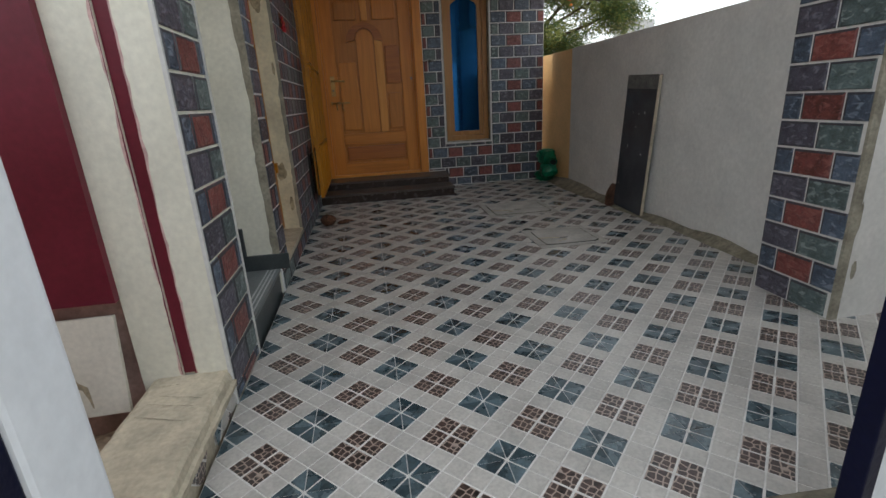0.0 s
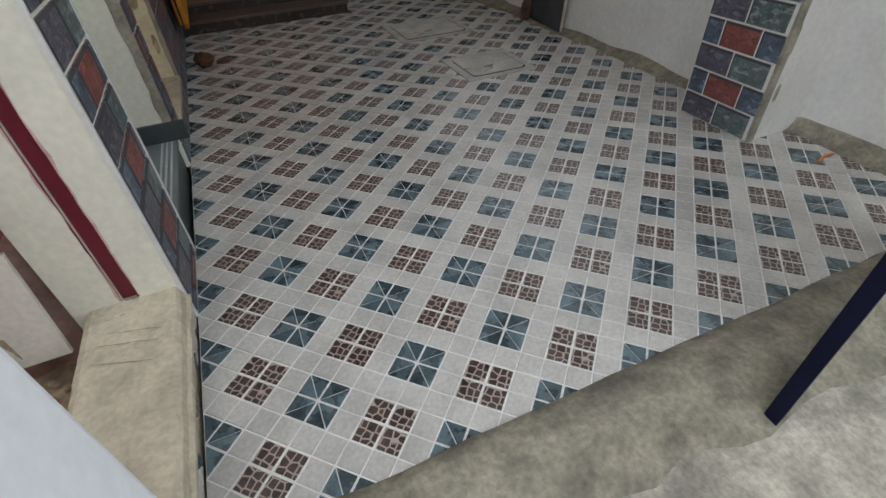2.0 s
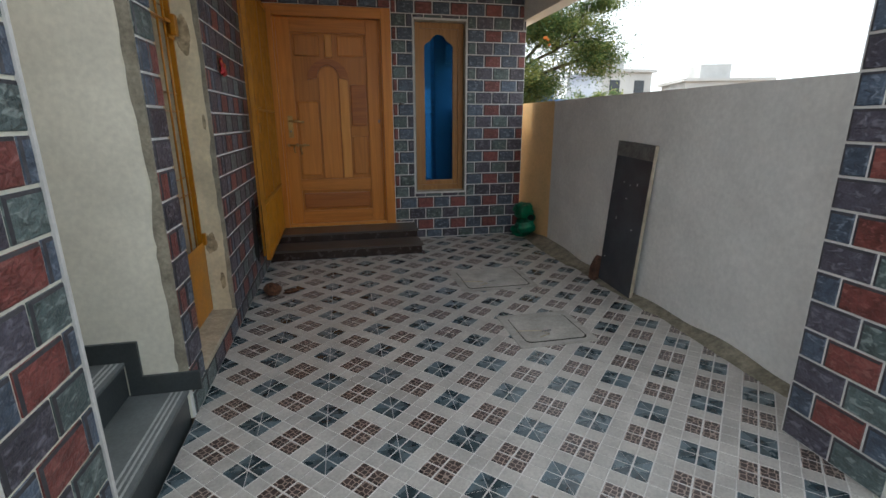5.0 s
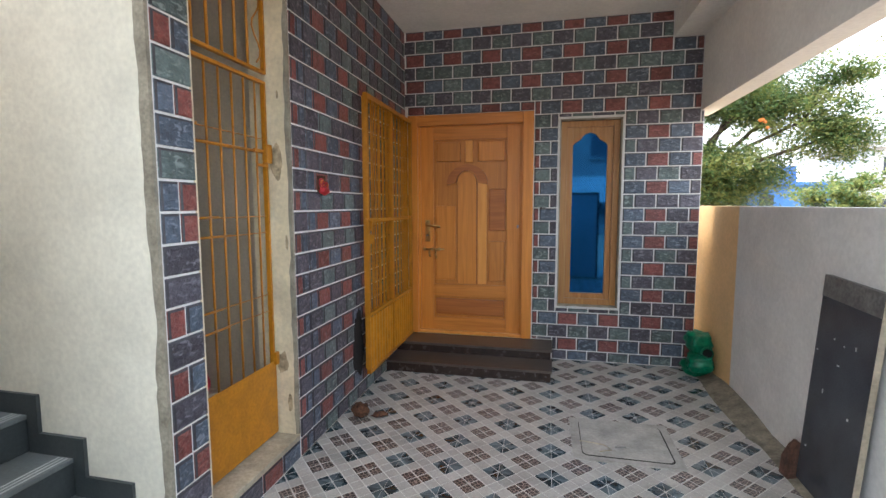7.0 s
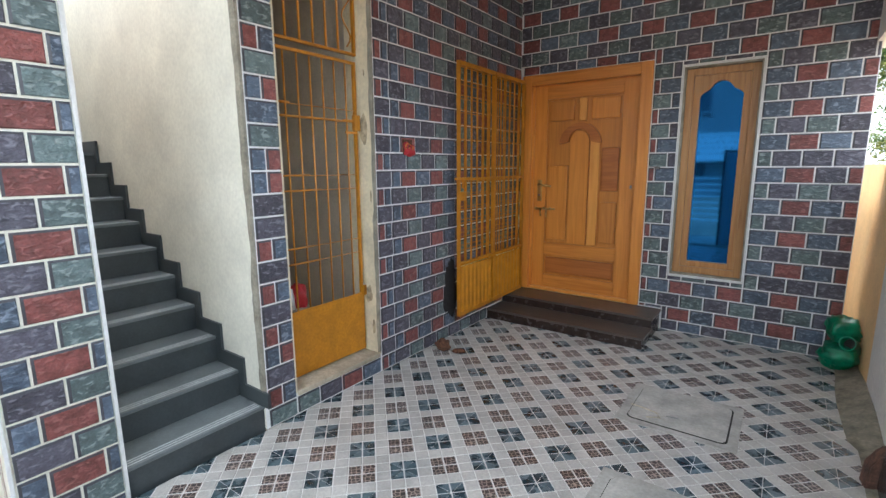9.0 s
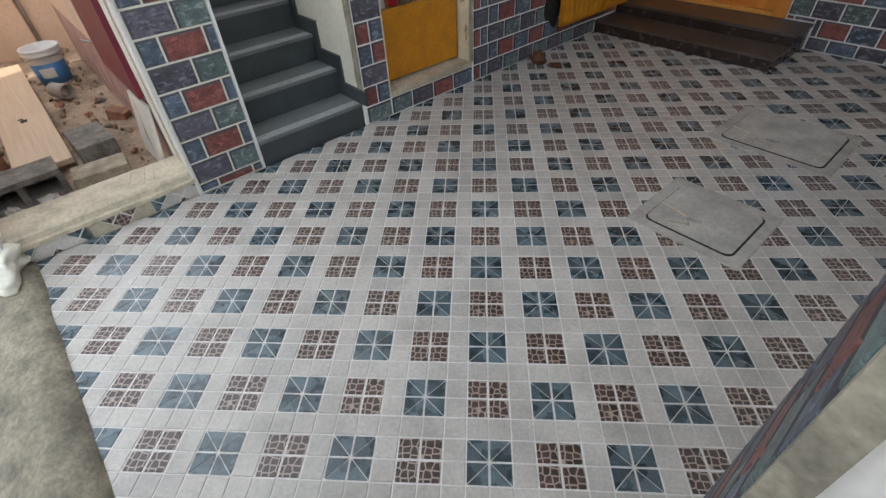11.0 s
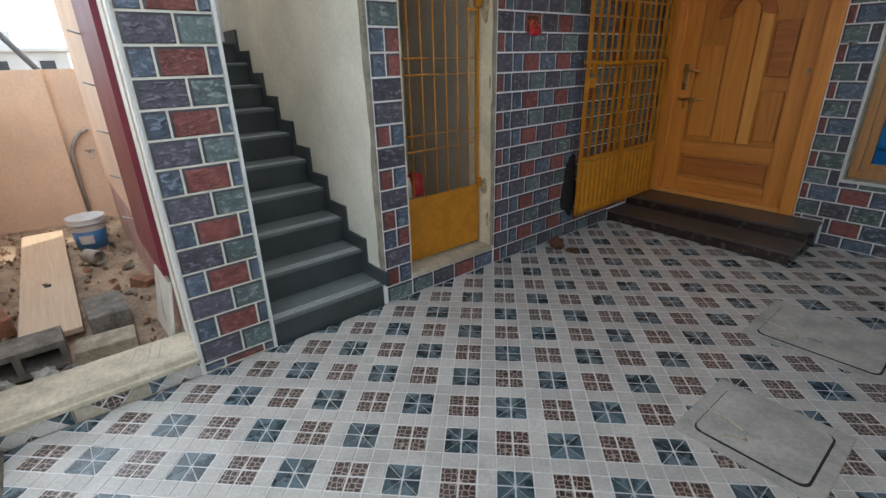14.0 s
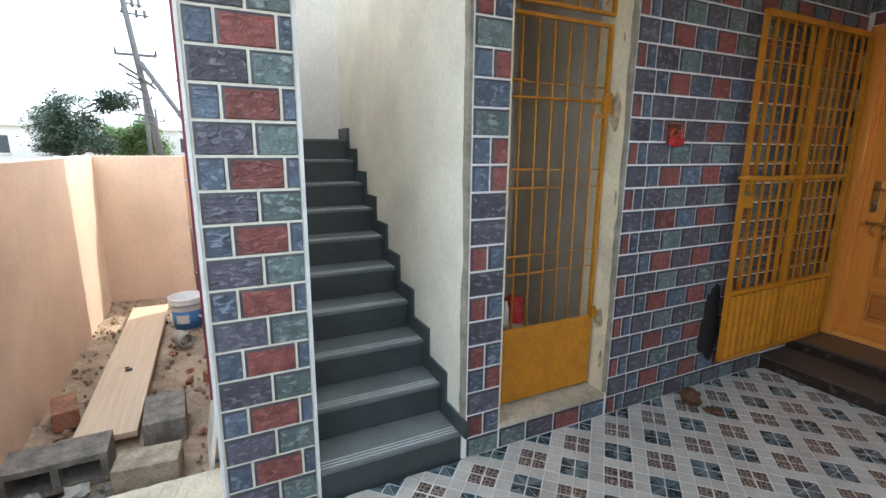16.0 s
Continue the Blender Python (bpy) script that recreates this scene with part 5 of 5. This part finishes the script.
for a, b in (((-0.95, 3.33), (-0.66, 3.30)), ((-0.66, 3.30), (-0.60, 2.90)), ((-0.60, 2.90), (-0.85, 2.95)), ((-0.85, 2.95), (-0.95, 3.33))):
    rod(main_pole, "switch_frame", [(0.1, *a), (0.1, *b)], 0.03)
for z in (2.68, 2.45):
    rod(main_pole, "low_arm", [(0.1, -0.79, z), (0.1, -0.22, z - 0.05)], 0.04)
street_pole((-30, -7.05, -0.12), 5.3, 0.0, "grey power pole further down the street", ((5.0, 0.5), (4.2, 0.4)))
street_pole((-44, -7.65, -0.12), 4.7, 0.02, "distant grey power pole", ((4.4, 0.6), (3.6, 0.6)))
bm = bmesh.new()
tube(bm, [(-17.7, -5.84, 4.28), (-17.7, -3.1, -0.2)], 0.085, 8)
thing("stay_strut", "slanting grey strut beside the power pole", "pole strut", bm=bm, material=M["pole_grey"], smooth=True)
for dz, dy in ((4.6, -0.55), (4.6, 0.55), (4.3, -0.4)):
    bm = bmesh.new()
    a, b = Vector((-17.9, -5.96 + dy, dz)), Vector((-30, -7.05 + dy * 0.8, dz + 0.35))
    tube(bm, [a + (b - a) * t - Vector((0, 0, 0.3 * 4 * t * (1 - t))) for t in (0, 0.25, 0.5, 0.75, 1)], 0.01, 5)
    thing("power_line", "thin dark power line between the poles", "cable", "power lines", bm=bm, material=M["hole"])


def house(base, sx, sy, storeys, label, wallm="far_white", rot=0):
    h = thing("far_house", label, "house", "houses in the distance")
    h.matrix_basis = pose(*base, 0, 0, rot)
    H = storeys * 3.0
    part("wall", boxes((-sx / 2, sx / 2, -sy / 2, sy / 2, 0, H)), M[wallm], h)
    part("roof", boxes((-sx / 2 - 0.3, sx / 2 + 0.3, -sy / 2 - 0.3, sy / 2 + 0.3, H, H + 0.25), (-sx / 4, sx / 8, -sy / 4, sy / 4, H + 0.25, H + 1.6)), M[wallm], h)
    for s in range(storeys):
        for k in range(max(2, int(sx / 2.4))):
            x = -sx / 2 + sx * (k + 0.5) / max(2, int(sx / 2.4))
            z = s * 3 + 1.0
            w = part("window", boxes((x - 0.5, x + 0.5, -sy / 2 - 0.04, -sy / 2, z, z + 1.3)), M["far_glass"], h)
            part("sill", boxes((x - 0.6, x + 0.6, -sy / 2 - 0.15, -sy / 2 - 0.04, z - 0.1, z)), M[wallm], w)
    return h


# out of view: added for the dark and pale bands mirrored in the window
across = house((1.5, -25, -0.12), 19, 8, 2, "dark plastered two-storey house with a pale balcony across the street, added for the window reflection", "far_dark", 180)
part("balcony", boxes((-5.5, 5.5, -4.9, -4.0, 1.70, 1.85), (-5.5, 5.5, -4.9, -4.8, 1.85, 2.95)), M["far_white"], across, "pale balcony parapet")
for k in range(46):
    for j in range(4):
        part("parapet_hole", boxes((-5.4 + 0.236 * k + 0.118 * (j % 2), -5.33 + 0.236 * k + 0.118 * (j % 2), -4.905, -4.9, 2.0 + 0.24 * j, 2.09 + 0.24 * j)), M["far_glass"], across)
rail = thing("railing", "white horizontal bar railing on the far side of the lane", "railing")
for k in range(4):
    part("post", boxes((-0.4 + 1.0 * k, -0.36 + 1.0 * k, -8.03, -7.99, -0.12, 1.15)), M["far_white"], rail)
for k in range(8):
    part("bar", boxes((-0.5, 2.7, -8.0, -7.97, 0.12 + 0.14 * k, 0.155 + 0.14 * k)), M["far_white"], rail)
house((27, 39.5, -0.5), 5, 7, 2, "pale two-storey house behind the trees")
house((36, 36, -1.4), 7, 7, 2, "white two-storey house in the distance", rot=-20)
house((20, 40, -0.12), 7, 6, 1, "low house with flat roof in the distance", "far_blue")
house((-55, -6.0, -0.12), 9, 9, 1, "low pale building down the street", rot=90)
house((-48, -15.0, -0.12), 9, 7, 1, "pale single-storey building down the street", rot=90)
tree("tree", "small tree between distant houses", (19, 29, -0.12), 3.6, 2.2, 12, 3500, 0.17, 0.3, "leaf", "leaf_dark")


# ---------- tile cladding, each brick its own piece ----------
BW, GAP = 0.182, 0.0105
brick_cache = {}


def brick_mesh(w, h, key):
    k = (round(w, 3), round(h, 3), key)
    if k not in brick_cache:
        bm = bmesh.new()
        d = 0.008
        wide, thin = min(0.0095, w * 0.2, h * 0.2), min(0.004, w * 0.1)
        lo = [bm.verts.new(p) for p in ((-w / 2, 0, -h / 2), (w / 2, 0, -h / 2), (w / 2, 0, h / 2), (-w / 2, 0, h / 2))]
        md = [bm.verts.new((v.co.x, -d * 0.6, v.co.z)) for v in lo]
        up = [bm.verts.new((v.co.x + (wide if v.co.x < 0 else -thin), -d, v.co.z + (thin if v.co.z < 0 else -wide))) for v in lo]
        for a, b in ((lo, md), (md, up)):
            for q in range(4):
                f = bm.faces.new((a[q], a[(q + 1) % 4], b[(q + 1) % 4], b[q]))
                # printed relief shade, put into the colour of the top and left bevels
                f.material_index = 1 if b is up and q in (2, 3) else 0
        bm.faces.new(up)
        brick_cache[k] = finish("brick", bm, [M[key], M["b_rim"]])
    return brick_cache[k]


def cut(r, h):
    """What is left of the rectangle r outside the hole h."""
    a0, a1, b0, b1 = r
    c0, c1, d0, d1 = h
    if c0 >= a1 or c1 <= a0 or d0 >= b1 or d1 <= b0:
        return [r]
    out = []
    if c0 > a0:
        out.append((a0, c0, b0, b1))
    if c1 < a1:
        out.append((c1, a1, b0, b1))
    m0, m1 = max(a0, c0), min(a1, c1)
    if d0 > b0:
        out.append((m0, m1, b0, d0))
    if d1 < b1:
        out.append((m0, m1, d1, b1))
    return out


def lay(parent, place, rot, r, key, holes=()):
    """One brick over the rectangle r of a wall, less the holes in it."""
    rs = [r]
    for h in holes:
        rs = [q for p in rs for q in cut(p, h)]
    for a0, a1, b0, b1 in rs:
        if a1 - a0 > 0.022 and b1 - b0 > 0.022:
            ob = new("brick", brick_mesh(a1 - a0 - GAP, b1 - b0 - GAP, key))
            ob.matrix_basis = Matrix.Translation(place((a0 + a1) / 2, (b0 + b1) / 2)) @ rot
            ob.parent = parent


def clad(parent, place, rot, u0, u1, v0, v1, holes, rows, seed, bh=0.121, bw=BW):
    """Running bond of printed bricks over a wall; rows(k, i) names the colour, or the start of a course."""
    rng = random.Random(seed)
    for k in range(int((v1 - v0) / bh) + 1):
        v = v0 + bh * k
        u, i = rows(k, None, rng), 0
        while u < u1:
            lay(parent, place, rot, (max(u, u0), min(u + bw, u1), v, min(v + bh, v1)), rows(k, i, rng), holes)
            u += bw
            i += 1


def back_rows(k, i, rng):
    if i is None:
        return -0.113 if k % 2 else 0.164
    if rng.random() < 0.07:
        return rng.choice(("b_dark", "b_blue", "b_green"))
    return (("b_red", "b_blue") if k % 2 else ("b_dark", "b_green"))[i % 2]


def left_rows(k, i, rng):
    if i is None:
        return -1.778 if k % 2 else -1.882
    if rng.random() < 0.07:
        return rng.choice(("b_dark", "b_blue", "b_green"))
    return (("b_red", "b_blue") if k % 2 else ("b_dark", "b_green"))[i % 2]


def sill_rows(k, i, rng):
    return -2.76 if i is None else ("b_green", "b_dark", "b_red", "b_blue")[i % 4]


def pillar_rows(k, i, rng):
    if i is None:
        return 3.567 if k % 2 == 0 else 3.567 - 0.096
    return ("b_dark", "b_green", "b_blue")[i % 3] if k % 2 == 0 else ("b_blue", "b_red", "b_blue")[i % 3]


def pillar_left_rows(k, i, rng):
    if i is None:
        return -3.99 if k % 2 else -3.99 - 0.096
    return ("b_dark", "b_green", "b_blue")[i % 3] if k % 2 else ("b_blue", "b_red", "b_blue")[i % 3]


face_front = Matrix.Identity(4)
face_right = pose(0, 0, 0, 0, 0, 90)
face_left = pose(0, 0, 0, 0, 0, -90)
t = 0.015
clad(wall_back, lambda u, v: (u, YB, v), face_front, XL, BX1, -0.027, ZC,
     [(DX0 - 0.004, DX1 + 0.004, -1, DZ1 + 0.004), (WX0 - t, WX1 + t, WZ0 - t, WZ1 + t), (0, 1.665, -1, SILL), (2.62, 3.2, 2.865, 3.3), (2.86, 3.2, 2.25, 3.3), (0, 3, -1, 0.002)], back_rows, 1)
on_left = lambda u, v: (XL, u, v)
LY0, LBH, LV0 = GY1 + 0.014, 0.1192, -0.009
left_holes = [(-0.27, YB, -1, SILL), (-0.57, YB, -1, 0.1), (-3, 1, -1, 0.002)]
clad(wall_left, on_left, face_right, -1.882, YB - 0.008, LV0, ZC, left_holes, left_rows, 2, LBH, 0.170)
# narrow cut pieces where the courses meet the door reveal
for k in range(int((ZC - LV0) / LBH) + 1):
    v = LV0 + LBH * k
    for a0, a1, key in (((LY0, -1.872, "b_dark"), (-1.872, -1.778, "b_blue")) if k % 2 else ((LY0, -1.951, "b_red"), (-1.951, -1.882, "b_blue"))):
        lay(wall_left, on_left, face_right, (a0, a1, v, min(v + LBH, ZC)), key, left_holes)
# strip between stairs and bar gate: whole and paired pieces as they were laid
COURSES = "G rb D br rb D rb D rb D D br br G B br G rb G rb D rb G br D".split()
TONE = {"g": "b_green", "d": "b_dark", "b": "b_blue", "r": "b_red"}
for k, course in enumerate(COURSES):
    n = len(course)
    for i, c in enumerate(course):
        a0 = GY0 - 0.19 + 0.188 * i / n
        lay(wall_left, on_left, face_right, (a0, a0 + 0.188 / n, -0.010 + 0.12 * k, min(0.11 + 0.12 * k, ZC)), TONE[c.lower()], [(-4, 1, -1, 0.002)])
clad(wall_left, on_left, face_right, GY0, GY1 + 0.012, -0.009, GZ0 - 0.022, [(-4, 1, -1, 0.002)], sill_rows, 4, 0.122)
clad(pillar_left, lambda u, v: (XL - 0.004, u, v), face_right, -3.99, -3.648, -0.068, ZC, [(-5, 1, -1, 0.002)], pillar_left_rows, 5, 0.118, 0.192)
clad(pillar_right, lambda u, v: (PRX + 0.003, -u, v), face_left, 3.567, 3.968, 0.0, ZC, [], pillar_rows, 6, 0.1178, 0.192)
# white edging strips of the tiled pillars
for x0, x1, y0, y1 in ((XL - 0.008, XL + 0.006, -3.649, -3.635), (XL - 0.008, XL + 0.004, -4.006, -3.994)):
    part("edge_strip", boxes((x0, x1, y0, y1, 0.0, ZC)), M["bucket_white"], pillar_left, "white corner strip")


# ---------- floor tiles, laid on the diagonal ----------
OX, OY = 1.794, -3.48


def tile_mesh():
    """A square of 0.4 m with two times two printed blocks and raised pads."""
    bm = bmesh.new()
    quad_box(bm, 0.0, 0.4, 0.0, 0.4, -0.008, -0.0022, mi=0)
    P = 0.4 / 6
    lines = [(k * P, k * P + P) for k in range(6)]
    blk = {0: 0, 1: 0, 3: 1, 4: 1}
    for a, (x0, x1) in enumerate(lines):
        for c, (y0, y1) in enumerate(lines):
            gx0, gx1, gy0, gy1 = x0 + 0.0017, x1 - 0.0017, y0 + 0.0017, y1 - 0.0017
            bx, by = blk.get(a), blk.get(c)
            if bx is not None and by is not None:
                gx0, gx1, gy0, gy1 = gx0 + 0.0018, gx1 - 0.0018, gy0 + 0.0018, gy1 - 0.0018
            if bx is None or by is None:
                pad(bm, gx0, gx1, gy0, gy1, 0.0, 1)
            elif (bx + by) % 2 == 0:
                pad(bm, gx0, gx1, gy0, gy1, 0.0, 2)
            else:
                cx, cy = P + 0.2 * bx, P + 0.2 * by
                sx, sy = (1 if gx0 + gx1 > 2 * cx else -1), (1 if gy0 + gy1 > 2 * cy else -1)
                inx, outx = (gx0, gx1) if sx > 0 else (gx1, gx0)
                iny, outy = (gy0, gy1) if sy > 0 else (gy1, gy0)
                e = 0.0021
                z = 0.0
                for tri, mi in ((((inx + sx * e, iny), (outx, iny), (outx, outy - sy * e)), 3), (((inx, iny + sy * e), (outx - sx * e, outy), (inx, outy)), 4)):
                    hi = [bm.verts.new((*p, z)) for p in tri]
                    lo = [bm.verts.new((*p, -0.0022)) for p in tri]
                    f = bm.faces.new(hi)
                    f.material_index = mi
                    for q in range(3):
                        f = bm.faces.new((hi[q], hi[(q + 1) % 3], lo[(q + 1) % 3], lo[q]))
                        f.material_index = mi
    return bm


def pad(bm, x0, x1, y0, y1, z, mi):
    i = 0.0016
    lo = [bm.verts.new(p) for p in ((x0, y0, z - 0.0022), (x1, y0, z - 0.0022), (x1, y1, z - 0.0022), (x0, y1, z - 0.0022))]
    hi = [bm.verts.new(p) for p in ((x0 + i, y0 + i, z), (x1 - i, y0 + i, z), (x1 - i, y1 - i, z), (x0 + i, y1 - i, z))]
    fs = [bm.faces.new(hi)] + [bm.faces.new((lo[q], lo[(q + 1) % 4], hi[(q + 1) % 4], hi[q])) for q in range(4)]
    for f in fs:
        f.material_index = mi


tile_mats = [M["tile_body"], M["tile_pale"], M["tile_brown"], M["tile_blue"], M["tile_blue2"]]
whole = finish("floor_tile", tile_mesh(), tile_mats)
floor = thing("floor", "patterned parking tiles with brown and slate-blue squares, laid diagonally", "floor", kind="structure")
FX0, FX1, FY0, FY1 = XL + 0.002, XR - 0.03, YF, YB - 0.004
turn45 = pose(0, 0, 0, 0, 0, 45)
corner = Vector((OX, OY, 0)) - (turn45 @ Vector((0.4 / 6, 0.4 / 6, 0)))
for i in range(-16, 17):
    for j in range(-16, 17):
        m = Matrix.Translation(corner + (turn45 @ Vector((0.4 * i, 0.4 * j, 0)))) @ turn45
        cs = [m @ Vector(p) for p in ((0, 0, 0), (0.4, 0, 0), (0.4, 0.4, 0), (0, 0.4, 0))]
        xs, ys = [c.x for c in cs], [c.y for c in cs]
        if max(xs) < FX0 + 0.01 or min(xs) > FX1 - 0.01 or max(ys) < FY0 + 0.01 or min(ys) > FY1 - 0.01:
            continue
        inside = min(xs) > FX0 and max(xs) < FX1 and min(ys) > FY0 and max(ys) < FY1
        if inside:
            ob = new("floor_tile", whole)
        else:
            bm = bmesh.new()
            bm.from_mesh(whole)
            bm.transform(m)
            for co, no in (((FX0, 0, 0), (-1, 0, 0)), ((FX1, 0, 0), (1, 0, 0)), ((0, FY0, 0), (0, -1, 0)), ((0, FY1, 0), (0, 1, 0))):
                bmesh.ops.bisect_plane(bm, geom=bm.verts[:] + bm.edges[:] + bm.faces[:], plane_co=co, plane_no=no, clear_outer=True)
            bm.transform(m.inverted())
            if not bm.faces:
                bm.free()
                continue
            me = bpy.data.meshes.new("floor_tile")
            bm.to_mesh(me)
            bm.free()
            for q in tile_mats:
                me.materials.append(q)
            ob = new("floor_tile", me)
        ob.matrix_basis = m
        ob.parent = floor

# cut tiles standing on the ledge's riser
upright = Matrix.Translation((XL - 0.003, 0, 0)) @ pose(0, 0, 0, 90, 0, 90)
for k in range(6):
    m = upright @ Matrix.Translation((-4.93 + 0.2828 * k, -0.02 - 0.1414 * (k % 2), 0)) @ turn45
    bm = bmesh.new()
    bm.from_mesh(whole)
    bm.transform(m)
    for co, no in (((0, -4.75, 0), (0, -1, 0)), ((0, -4.003, 0), (0, 1, 0)), ((0, 0, 0.001), (0, 0, -1)), ((0, 0, 0.0715), (0, 0, 1)),
                   ((0, -4.93 + 0.2828 * k - 0.1414, 0), (0, -1, 0)), ((0, -4.93 + 0.2828 * k + 0.1414, 0), (0, 1, 0))):
        bmesh.ops.bisect_plane(bm, geom=bm.verts[:] + bm.edges[:] + bm.faces[:], plane_co=co, plane_no=no, clear_outer=True)
    if bm.faces:
        me = bpy.data.meshes.new("riser_tile")
        bm.to_mesh(me)
        for q in tile_mats:
            me.materials.append(q)
        ob = new("riser_tile", me)
        ob.parent = ledge
    bm.free()
